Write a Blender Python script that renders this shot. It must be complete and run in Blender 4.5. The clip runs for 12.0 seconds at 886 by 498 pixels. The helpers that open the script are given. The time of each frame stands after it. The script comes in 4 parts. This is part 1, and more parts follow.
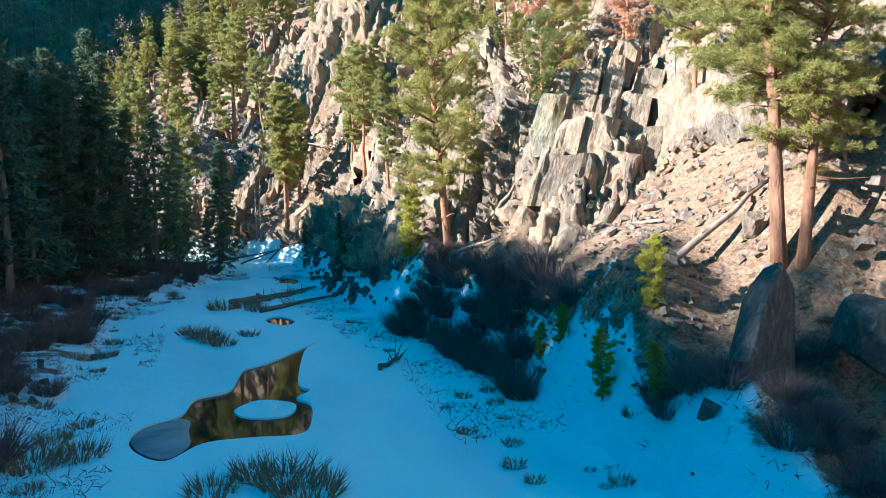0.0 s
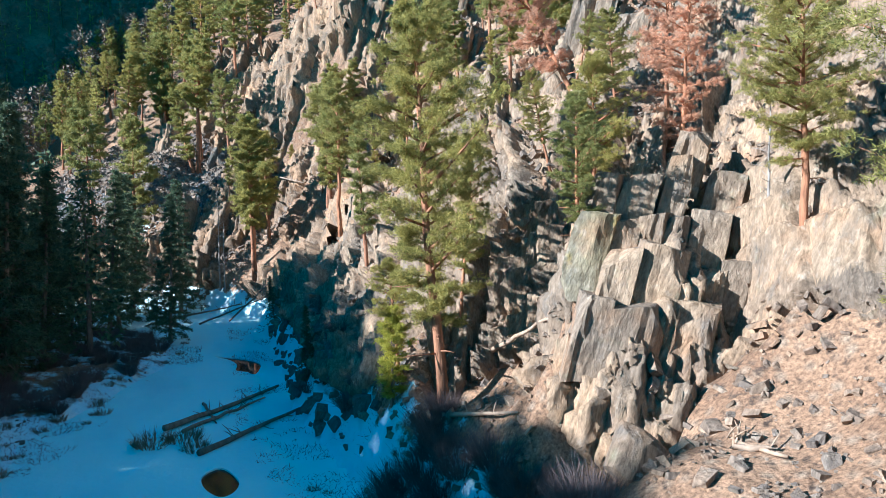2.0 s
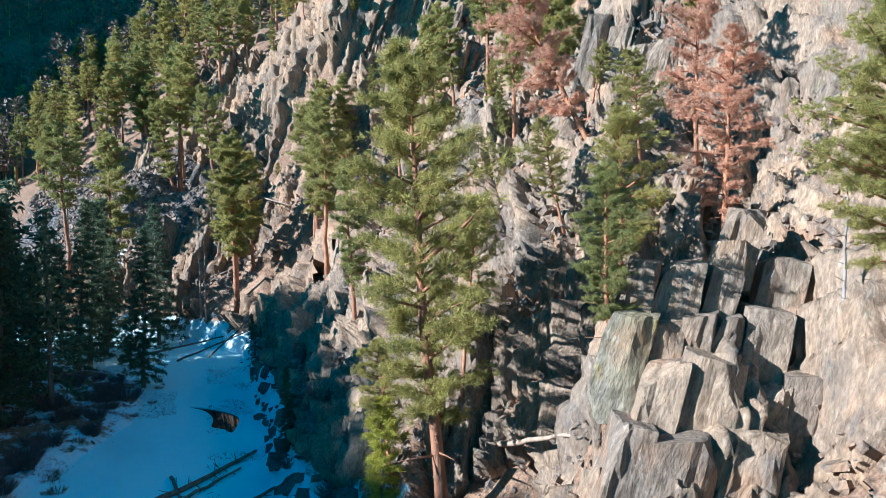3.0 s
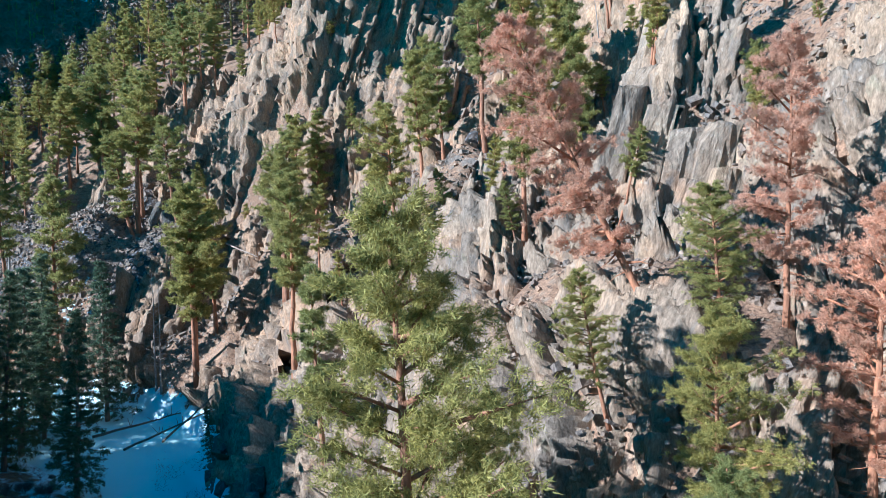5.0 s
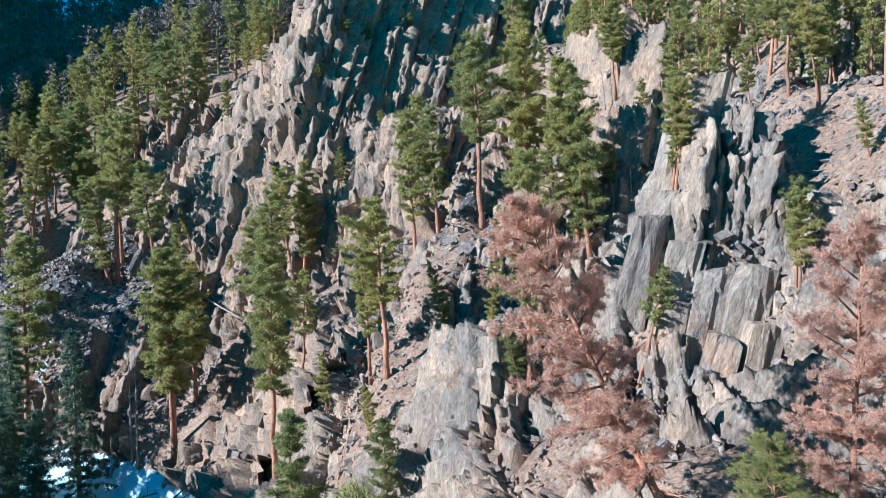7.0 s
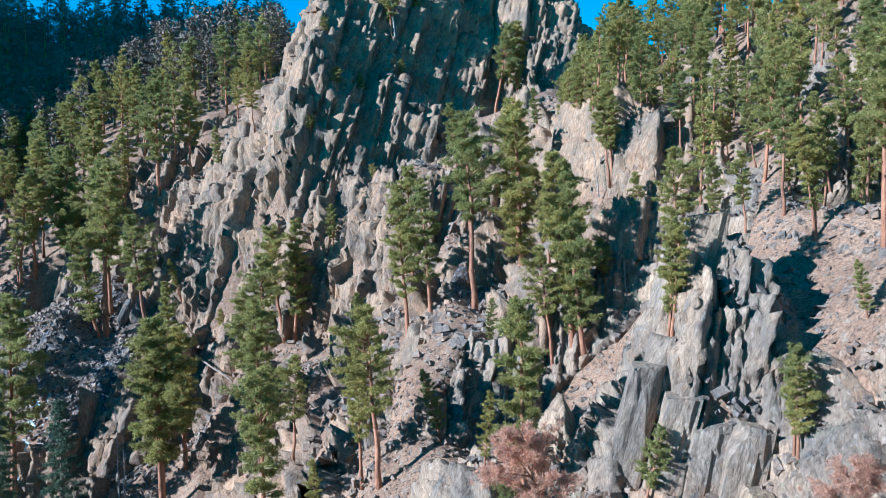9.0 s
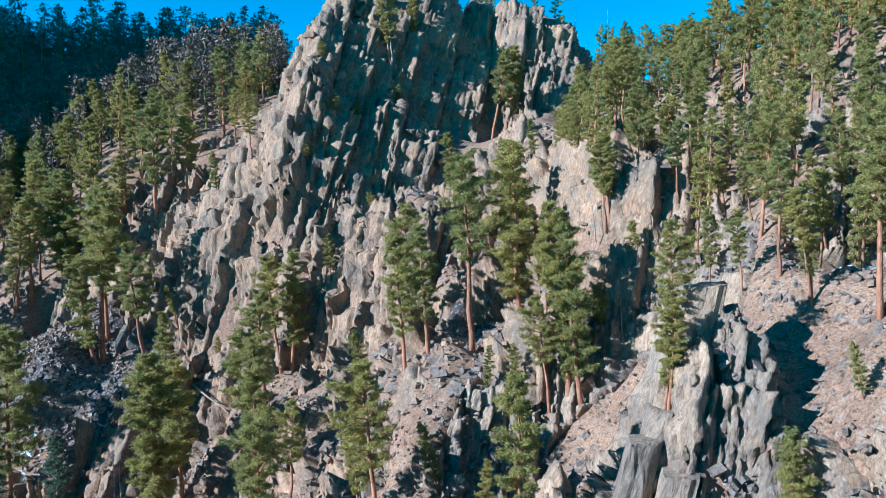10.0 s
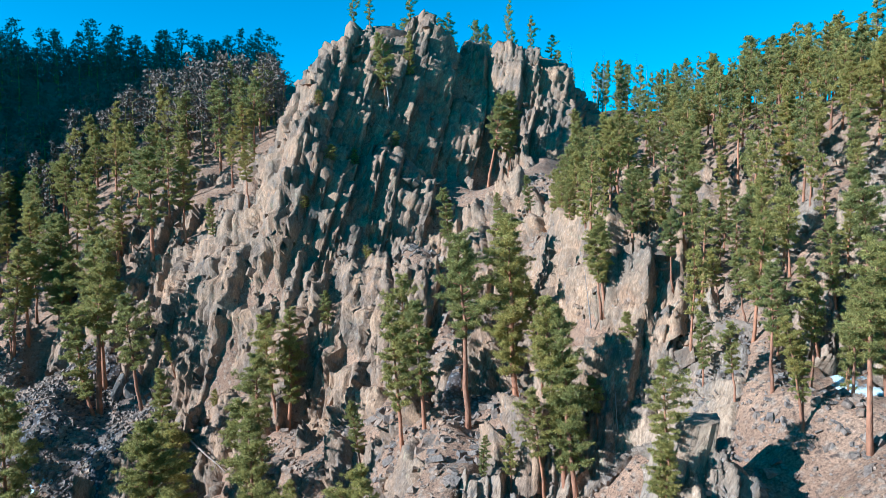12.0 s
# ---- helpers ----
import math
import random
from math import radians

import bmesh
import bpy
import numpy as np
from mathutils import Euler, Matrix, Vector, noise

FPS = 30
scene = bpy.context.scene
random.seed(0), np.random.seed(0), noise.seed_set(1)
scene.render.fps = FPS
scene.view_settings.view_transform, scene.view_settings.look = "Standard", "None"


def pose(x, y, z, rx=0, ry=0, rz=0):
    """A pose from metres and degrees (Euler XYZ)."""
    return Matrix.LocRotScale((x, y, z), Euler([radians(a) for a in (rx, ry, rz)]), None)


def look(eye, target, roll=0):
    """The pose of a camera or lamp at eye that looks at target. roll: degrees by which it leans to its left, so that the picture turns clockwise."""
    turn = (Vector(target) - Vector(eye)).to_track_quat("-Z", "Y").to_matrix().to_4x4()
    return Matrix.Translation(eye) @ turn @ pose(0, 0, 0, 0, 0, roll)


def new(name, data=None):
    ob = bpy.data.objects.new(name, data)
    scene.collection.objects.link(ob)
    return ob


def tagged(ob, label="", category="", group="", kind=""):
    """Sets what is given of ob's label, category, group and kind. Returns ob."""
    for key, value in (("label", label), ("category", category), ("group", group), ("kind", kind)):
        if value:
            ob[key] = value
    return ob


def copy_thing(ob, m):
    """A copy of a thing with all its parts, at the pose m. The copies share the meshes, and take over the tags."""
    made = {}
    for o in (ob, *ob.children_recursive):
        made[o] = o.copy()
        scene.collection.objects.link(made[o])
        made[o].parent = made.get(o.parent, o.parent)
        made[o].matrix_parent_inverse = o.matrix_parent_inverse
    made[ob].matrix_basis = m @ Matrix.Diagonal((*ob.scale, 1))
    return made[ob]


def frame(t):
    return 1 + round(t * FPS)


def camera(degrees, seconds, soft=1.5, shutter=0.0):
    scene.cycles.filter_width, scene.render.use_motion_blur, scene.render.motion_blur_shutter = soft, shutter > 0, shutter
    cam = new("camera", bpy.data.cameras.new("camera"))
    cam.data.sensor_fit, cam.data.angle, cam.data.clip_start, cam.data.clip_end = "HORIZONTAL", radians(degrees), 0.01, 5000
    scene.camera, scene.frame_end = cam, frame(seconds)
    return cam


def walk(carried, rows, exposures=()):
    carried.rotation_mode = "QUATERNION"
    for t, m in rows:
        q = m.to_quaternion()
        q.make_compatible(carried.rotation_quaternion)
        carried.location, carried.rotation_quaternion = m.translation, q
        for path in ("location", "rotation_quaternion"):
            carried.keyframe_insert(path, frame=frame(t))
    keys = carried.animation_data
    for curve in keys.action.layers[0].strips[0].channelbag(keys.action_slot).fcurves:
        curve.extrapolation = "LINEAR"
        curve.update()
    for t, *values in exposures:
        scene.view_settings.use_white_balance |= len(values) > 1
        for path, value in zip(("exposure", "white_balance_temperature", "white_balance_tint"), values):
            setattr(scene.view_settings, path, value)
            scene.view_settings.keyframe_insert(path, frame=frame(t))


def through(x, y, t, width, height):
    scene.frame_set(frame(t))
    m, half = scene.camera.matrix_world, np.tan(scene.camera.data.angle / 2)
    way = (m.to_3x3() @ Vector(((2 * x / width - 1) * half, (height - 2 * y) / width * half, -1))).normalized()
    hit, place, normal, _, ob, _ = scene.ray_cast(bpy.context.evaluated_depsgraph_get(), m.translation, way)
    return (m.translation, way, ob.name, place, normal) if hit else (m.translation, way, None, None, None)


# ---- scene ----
cam = camera(63.3, 12.0, soft=0.5)
METRES, EYE, TILT, LEAN, TURN = 54.0, 7.1, -3.4, 0.8, 0.0
ROWS = [
    (0.0, 0.0, 0.0, 0.0, 0.0, 0.0, -0.0),
    (0.5, 0.0005, 0.0497, 0.0304, -0.33, -0.09, 0.01),
    (1.0, -0.001, 0.1048, 0.0628, -0.64, -0.15, -0.08),
    (1.5, -0.0043, 0.1527, 0.0922, -0.96, -0.15, -0.11),
    (2.0, -0.0084, 0.2024, 0.1237, -1.3, -0.09, -0.13),
    (2.5, -0.0109, 0.2459, 0.1524, -1.6, -0.05, -0.19),
    (3.0, -0.0118, 0.2922, 0.1839, -1.96, -0.02, -0.21),
    (5.0, -0.0143, 0.4671, 0.306, -3.32, -0.14, -0.16),
    (5.5, -0.0132, 0.4983, 0.3348, -3.44, -0.06, -0.17),
    (6.0, -0.0124, 0.5266, 0.3662, -3.58, -0.02, -0.18),
    (6.5, -0.012, 0.5402, 0.3947, -3.73, -0.04, -0.21),
    (7.0, -0.0113, 0.5451, 0.4253, -3.83, -0.05, -0.22),
    (9.0, -0.0112, 0.5556, 0.5435, -4.45, 0.04, -0.19),
    (9.5, -0.0114, 0.5551, 0.5712, -4.56, 0.15, -0.22),
    (10.0, -0.0122, 0.5538, 0.6014, -4.69, 0.23, -0.25),
    (10.5, -0.0127, 0.5519, 0.6292, -4.77, 0.28, -0.28),
    (11.0, -0.0132, 0.5496, 0.6596, -4.85, 0.31, -0.29),
    (11.5, -0.0137, 0.5478, 0.6877, -4.94, 0.3, -0.29),
    (12.0, -0.0134, 0.546, 0.718, -4.98, 0.29, -0.27),
]
walk(cam, [(t, pose(0, 0, EYE, TILT, LEAN, TURN) @ pose(METRES * x, METRES * y, METRES * z, 90 + pitch, roll, yaw)) for t, x, y, z, yaw, pitch, roll in ROWS],
     exposures=[(0.0, 2.08, 4800, 5), (1.5, 1.78, 4700, 5), (3.0, 1.53, 4480, 5), (6.0, 1.41, 4230, 5), (9.0, 1.27, 4100, 5), (12.0, 1.20, 4330, 5)])

# ---- sky and sun ----
TO_SUN = Vector((-0.87, -0.27, 0.42)).normalized()
world = bpy.data.worlds.new("sky")
world.use_nodes = True
scene.world = world
wn, wl = world.node_tree.nodes, world.node_tree.links
sky = wn.new("ShaderNodeTexSky")
sky.sky_type, sky.sun_disc = "NISHITA", False
sky.sun_elevation = math.asin(TO_SUN.z)
sky.sun_rotation = math.atan2(TO_SUN.x, TO_SUN.y) % (2 * math.pi)
sky.altitude, sky.air_density, sky.dust_density, sky.ozone_density = 1800, 1.0, 0.3, 2.0
clear = wn.new("ShaderNodeMix")
clear.data_type, clear.blend_type = "RGBA", "MULTIPLY"
clear.inputs[0].default_value, clear.inputs[7].default_value = 1.0, (0.02, 1.02, 0.93, 1.0)
wl.new(sky.outputs[0], clear.inputs[6])
wl.new(clear.outputs[2], wn["Background"].inputs[0])
wn["Background"].inputs[1].default_value = 0.065
sun = new("sun", bpy.data.lights.new("sun", "SUN"))
sun.data.energy, sun.data.angle, sun.data.color = 5.0, radians(0.6), (1.0, 0.83, 0.64)
sun.matrix_world = look(TO_SUN * 300, (0, 0, 0))


# ---- materials ----
class Tree:
    """A node material with short calls."""

    def __init__(self, name, roughness=0.85):
        self.m = bpy.data.materials.new(name)
        self.m.use_nodes = True
        self.n, self.l = self.m.node_tree.nodes, self.m.node_tree.links
        self.b = self.n["Principled BSDF"]
        self.b.inputs["Roughness"].default_value = roughness
        self.b.inputs["Specular IOR Level"].default_value = 0.25
        self.geo = self.n.new("ShaderNodeNewGeometry")
        self.pos = self.geo.outputs["Position"]

    def put(self, socket, value):
        if isinstance(value, bpy.types.NodeSocket):
            self.l.new(value, socket)
        elif isinstance(value, (int, float)):
            socket.default_value = value
        else:
            socket.default_value = (*value, 1.0)[: len(socket.default_value)]

    def stretch(self, scale, turn=(0, 0, 0)):
        k = self.n.new("ShaderNodeMapping")
        self.l.new(self.pos, k.inputs[0])
        k.vector_type = "TEXTURE"
        k.inputs["Rotation"].default_value = [radians(a) for a in turn]
        k.inputs["Scale"].default_value = [1 / a for a in scale]
        return k.outputs[0]

    def noise(self, scale, detail=4, at=None, rough=0.55):
        k = self.n.new("ShaderNodeTexNoise")
        self.l.new(at or self.pos, k.inputs["Vector"])
        k.inputs["Scale"].default_value, k.inputs["Detail"].default_value = scale, detail
        k.inputs["Roughness"].default_value = rough
        return k.outputs["Fac"]

    def cells(self, scale, at=None, feature="F1", out="Distance"):
        k = self.n.new("ShaderNodeTexVoronoi")
        k.feature = feature
        self.l.new(at or self.pos, k.inputs["Vector"])
        k.inputs["Scale"].default_value = scale
        return k.outputs[out]

    def span(self, fac, a, b, lo=0.0, hi=1.0):
        k = self.n.new("ShaderNodeMapRange")
        k.clamp = True
        for i, v in enumerate((fac, a, b, lo, hi)):
            self.put(k.inputs[i], v)
        return k.outputs[0]

    def maths(self, how, a, b=0.5):
        k = self.n.new("ShaderNodeMath")
        k.operation = how
        self.put(k.inputs[0], a)
        self.put(k.inputs[1], b)
        return k.outputs[0]

    def mix(self, fac, a, b, how="MIX"):
        k = self.n.new("ShaderNodeMix")
        k.data_type, k.blend_type = "RGBA", how
        self.put(k.inputs[0], fac)
        self.put(k.inputs[6], a)
        self.put(k.inputs[7], b)
        return k.outputs[2]

    def attribute(self, name):
        k = self.n.new("ShaderNodeAttribute")
        k.attribute_name = name
        return k.outputs["Fac"]

    def island(self):
        return self.geo.outputs["Random Per Island"]

    def each(self):
        return self.n.new("ShaderNodeObjectInfo").outputs["Random"]

    def bump(self, height, strength=0.5, distance=0.1):
        k = self.n.new("ShaderNodeBump")
        k.inputs["Strength"].default_value, k.inputs["Distance"].default_value = strength, distance
        self.l.new(height, k.inputs["Height"])
        self.l.new(k.outputs[0], self.b.inputs["Normal"])

    def done(self, colour):
        self.put(self.b.inputs["Base Color"], colour)
        return self.m


def rock_material(name, grey, tan, moss=(0.24, 0.235, 0.15), by_object=False, much=0.5):
    k = Tree(name, 0.9)
    grain = k.stretch((1.9, 1.9, 0.62), (4, 17, 0))
    fine = k.stretch((6.0, 6.0, 2.2), (4, 17, 0))
    c = k.mix(k.span(k.noise(0.24, 5), 0.36, 0.64), grey, tan)
    # each block has its own tone
    c = k.mix(1.0, c, k.mix(k.island() if by_object is None else k.each() if by_object else k.attribute("tone"), (0.76, 0.77, 0.80), (1.20, 1.15, 1.08)), "MULTIPLY")
    # rust, dark weathering and lichen
    c = k.mix(k.span(k.noise(0.42, 6), 0.56, 0.70, 0, 0.7), c, (0.36, 0.215, 0.12))
    c = k.mix(k.span(k.noise(0.8, 7, grain, 0.65), 0.53, 0.70, 0, 0.85), c, (0.10, 0.092, 0.085))
    c = k.mix(k.maths("MULTIPLY", k.span(k.noise(0.9, 6), 0.82 - 0.4 * much, 0.94 - 0.4 * much), much), c, moss)
    c = k.mix(k.span(k.noise(3.2, 5), 0.60, 0.68, 0, 0.4), c, (0.40, 0.345, 0.28))
    c = k.mix(1.0, c, k.mix(k.span(k.noise(1.6, 8, grain, 0.72), 0.30, 0.68), (0.52, 0.50, 0.49), (1.36, 1.35, 1.33)), "MULTIPLY")
    c = k.mix(1.0, c, k.mix(k.span(k.noise(1.3, 5, fine, 0.7), 0.34, 0.66), (0.66, 0.65, 0.64), (1.28, 1.28, 1.27)), "MULTIPLY")
    h = k.maths("ADD", k.noise(1.5, 9, grain, 0.72), k.maths("MULTIPLY", k.noise(1.1, 6, fine, 0.7), 0.45))
    k.bump(h, 1.0, 0.16)
    return k.done(c)


ROCK = rock_material("weathered_schist", (0.25, 0.20, 0.15), (0.33, 0.24, 0.16))
CRAG = rock_material("weathered_tan_crag", (0.225, 0.17, 0.12), (0.33, 0.22, 0.135))
LICHEN = rock_material("yellow_lichen_rock", (0.25, 0.23, 0.18), (0.36, 0.30, 0.17), (0.52, 0.38, 0.05), by_object=True, much=0.6)
SLAB = rock_material("weathered_schist_block", (0.25, 0.205, 0.16), (0.33, 0.245, 0.165), by_object=True)
# base grey lowered to hold the shade on the boulder and foot blocks
GREYROCK = rock_material("lichen_grey_rock_darkened_for_shade", (0.105, 0.108, 0.108), (0.15, 0.142, 0.13), (0.14, 0.15, 0.11), by_object=None)
TALUS = rock_material("talus_stone", (0.21, 0.18, 0.155), (0.29, 0.215, 0.155), by_object=None)


def ground_material():
    k = Tree("slope_soil_litter_and_shade_blue_snow", 0.95)
    c = k.mix(k.span(k.noise(0.35, 6), 0.38, 0.66), (0.17, 0.092, 0.050), (0.30, 0.18, 0.105))
    c = k.mix(k.span(k.noise(0.16, 4), 0.55, 0.68), c, (0.25, 0.14, 0.08))
    c = k.mix(k.span(k.cells(1.7), 0.12, 0.45, 0.0, 0.75), (0.25, 0.185, 0.13), c)
    c = k.mix(k.span(k.noise(2.6, 6), 0.56, 0.68), c, (0.08, 0.055, 0.04))
    c = k.mix(1.0, c, k.mix(k.span(k.noise(8, 6, rough=0.7), 0.32, 0.68), (0.4, 0.4, 0.42), (1.6, 1.6, 1.58)), "MULTIPLY")
    # grey talus, the shade in the gaps between its stones painted near black
    c = k.mix(k.span(k.maths("ADD", k.attribute("talus"), k.maths("MULTIPLY", k.noise(0.5, 6), 0.5)), 0.55, 0.85), c, k.mix(k.span(k.cells(2.6), 0.1, 0.5), (0.24, 0.235, 0.235), (0.055, 0.052, 0.052)))
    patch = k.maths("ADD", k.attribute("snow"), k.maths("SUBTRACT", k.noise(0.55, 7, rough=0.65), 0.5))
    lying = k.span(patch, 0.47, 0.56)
    # white snow, with the blue of the shade put into its base colour
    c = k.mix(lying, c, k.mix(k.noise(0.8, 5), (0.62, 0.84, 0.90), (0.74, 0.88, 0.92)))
    k.bump(k.maths("ADD", k.noise(1.6, 8, rough=0.65), k.maths("MULTIPLY", lying, 0.4)), 0.8, 0.35)
    return k.done(c)


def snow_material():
    k = Tree("wind_packed_snow_tinted_as_shade", 0.6)
    # cyan tones paint the creek's blue shade into the snow itself
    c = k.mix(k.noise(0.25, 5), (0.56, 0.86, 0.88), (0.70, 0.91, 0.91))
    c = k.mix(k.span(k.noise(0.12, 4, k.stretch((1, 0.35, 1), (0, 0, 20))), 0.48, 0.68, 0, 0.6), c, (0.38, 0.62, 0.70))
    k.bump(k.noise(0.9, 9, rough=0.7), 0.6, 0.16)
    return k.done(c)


def plain_material(name, dark, light, scale=4.0, rough=0.9, stretch=(1, 1, 1), strength=0.5, by_object=False):
    k = Tree(name, rough)
    c = k.mix(k.span(k.noise(scale, 6, k.stretch(stretch)), 0.3, 0.7), dark, light)
    if by_object:
        c = k.mix(1.0, c, k.mix(k.each(), (0.75, 0.78, 0.8), (1.2, 1.15, 1.05)), "MULTIPLY")
    k.bump(k.noise(scale * 2.5, 6, k.stretch(stretch)), strength, 0.06)
    return k.done(c)


def needle_material(name, dark, light, through=0.35):
    k = Tree(name, 0.6)
    c = k.mix(k.island(), dark, light)
    c = k.mix(1.0, c, k.mix(k.each(), (0.80, 0.86, 0.84), (1.22, 1.12, 0.9)), "MULTIPLY")
    c = k.mix(k.span(k.noise(0.6, 3), 0.3, 0.7), k.mix(1.0, c, (0.75, 0.78, 0.8), "MULTIPLY"), c)
    k.put(k.b.inputs["Base Color"], c)
    t, a = k.n.new("ShaderNodeBsdfTranslucent"), k.n.new("ShaderNodeMixShader")
    k.put(t.inputs[0], c)
    a.inputs[0].default_value = through
    k.l.new(k.b.outputs[0], a.inputs[1])
    k.l.new(t.outputs[0], a.inputs[2])
    k.l.new(a.outputs[0], k.n["Material Output"].inputs[0])
    return k.m


def water_material():
    k = Tree("still_dark_water", 0.04)
    k.b.inputs["Specular IOR Level"].default_value = 0.2
    k.bump(k.noise(0.6, 3), 0.03, 0.05)
    return k.done(k.mix(k.noise(0.4, 4), (0.010, 0.012, 0.012), (0.025, 0.022, 0.018)))


GROUND, SHADE_BLUE_SNOW, WATER = ground_material(), snow_material(), water_material()
BARK = plain_material("orange_ponderosa_bark", (0.17, 0.085, 0.05), (0.42, 0.20, 0.11), 3.0, 0.9, (1.5, 1.5, 0.5), 0.9, True)
BARK_GREY = plain_material("grey_brown_bark", (0.10, 0.08, 0.065), (0.26, 0.20, 0.16), 3.0, 0.9, (1.5, 1.5, 0.5), 0.9, True)
SNAG = plain_material("silvered_dead_wood", (0.20, 0.175, 0.155), (0.40, 0.36, 0.33), 3.0, 0.9, (1.5, 1.5, 0.4), 0.6, True)
DEADWOOD = plain_material("weathered_log_wood", (0.20, 0.14, 0.10), (0.42, 0.32, 0.24), 2.5, 0.9, (1, 1, 1), 0.7, True)
PINE = needle_material("pine_needles", (0.165, 0.162, 0.052), (0.57, 0.51, 0.165), 0.5)
PINE_PALE = needle_material("yellow_green_pine_needles", (0.24, 0.26, 0.03), (0.58, 0.54, 0.10), 0.5)
# extra blue in the needle colour stands in for haze and shade
SPRUCE = needle_material("spruce_needles_blued_for_shade", (0.05, 0.085, 0.06), (0.19, 0.235, 0.14), 0.45)
RED = needle_material("rust_red_dead_needles", (0.46, 0.25, 0.18), (0.84, 0.56, 0.43), 0.55)
TWIG = plain_material("bare_willow_twigs", (0.085, 0.065, 0.062), (0.19, 0.14, 0.13), 2.0)
THIN_ICE = plain_material("thin_grey_ice", (0.16, 0.21, 0.24), (0.30, 0.37, 0.41), 0.8, 0.15, (1, 1, 1), 0.1)
STRAW = plain_material("dry_grass", (0.13, 0.10, 0.065), (0.30, 0.22, 0.14), 2.0)


# ---- the lie of the land ----
# edge of the creek bed: the foot of the rocky slope, and the far bank
FOOT = [(16, -60), (9, 0), (5, 18), (1.5, 33), (-4, 45), (-9, 57), (-12.5, 70), (-17, 85), (-20, 95), (-30, 104), (-48, 112), (-75, 125), (-120, 165), (-190, 280)]
BANK = [(-8, -60), (-9, 0), (-11, 18), (-14.5, 29), (-18, 40), (-22.5, 51), (-22, 60), (-21.5, 71), (-25, 82), (-34, 91), (-50, 102), (-78, 115), (-125, 155), (-200, 270)]
# rise of the slope with the distance from its foot, and of the opposite bank
RISE = ((-6, 0, 2.5, 6.0, 12.0, 20.0, 30.0, 45.0, 65.0, 95.0, 140.0, 220, 900), (-0.8, -0.2, 4.6, 7.9, 17.0, 22.0, 32.6, 45.7, 59.8, 64.0, 66.0, 58, 45))
# the bank's unseen hill is raised until it shades the creek
BANK_RISE = ((-6, 0, 2, 12, 22, 40, 55, 90, 160, 900), (-0.8, -0.25, 0.45, 1.5, 5.0, 16.5, 25.0, 28.0, 25.0, 30.0))
# knolls, ribs and hollows: x, y, radius, height
KNOLLS_LOW = [
    (22.8, 13.5, 18, -6.5), (4.2, 15.9, 3.8, 4.1), (5.4, 23.5, 2.9, 2), (13.9, 32.2, 5.7, -4), (5.8, 34.9, 2.8, -2.5),
    (6.7, 37.5, 3.2, 5.5), (2.9, 44.4, 3.6, -4.3), (14.7, 46.3, 3, -3.5), (19.6, 56.8, 4.8, 2.8), (14.1, 62.3, 2.8, 3.6),
    (12.7, 63.8, 5, 3.3), (38.5, 65.1, 12.8, -6.7), (5.2, 66.1, 4.1, 3.4), (26, 69.6, 3.5, -2.9), (12.3, 73, 7.6, -4.4),
    (3, 81.1, 3.6, 2.6), (19.2, 86, 5.2, 5.6), (10.6, 91.1, 5.1, -3.3), (-4.5, 94.1, 4.2, -2.4), (18.4, 95.9, 3.8, 4.9),
    (59.1, 103.6, 19, -6.5), (10.8, 106.3, 3, -6.8), (-20.8, 110.5, 2.8, -5.6), (-7.5, 112.7, 2.9, -2.8), (1, 113.4, 6.1, 6.5),
]
KNOLLS_HIGH = [
    (-5.3, 114.4, 2.9, 3.8), (-8.9, 116.5, 3.3, 6.8), (-8.2, 120, 6.8, 5), (-11.7, 120.8, 3, 3.3), (-44.2, 122.1, 8, 2.7),
    (7, 122.4, 4.4, -1.6), (-25.7, 123.6, 2.9, -6), (-20.7, 124, 3.4, 4.3), (-34.2, 124.1, 6, -3.5), (-11.8, 125.3, 4.7, 5.3),
    (37.9, 126.5, 13.9, -8), (3.4, 127.5, 5.2, 4.6), (16.3, 133.4, 4.6, -4.4), (-12.8, 134.9, 13, 12.9), (-11.1, 135.6, 4.1, 3.8),
    (-46.5, 136.4, 4.2, -5.5), (-11.5, 137, 4.6, 2.8), (-8.1, 137.4, 4.2, 4), (-0.7, 142.8, 4.8, 3.2), (0.5, 143.4, 9.3, 11.4),
    (8, 147, 3.1, 2.7), (15, 151.5, 3, 4.9), (27.8, 151.9, 10.1, 7.8), (4.9, 157.2, 17.9, 9.4), (20, 190, 9.7, 3.8),
]
# the hollow under the low crag, and summit knolls shaped to fit the camera's skyline
HOLLOWS = [(8.9, 37.2, 2.7, -3.9), (10, 146, 5, 1.5), (15, 146, 8, 4), (24, 146, 7, 5)]
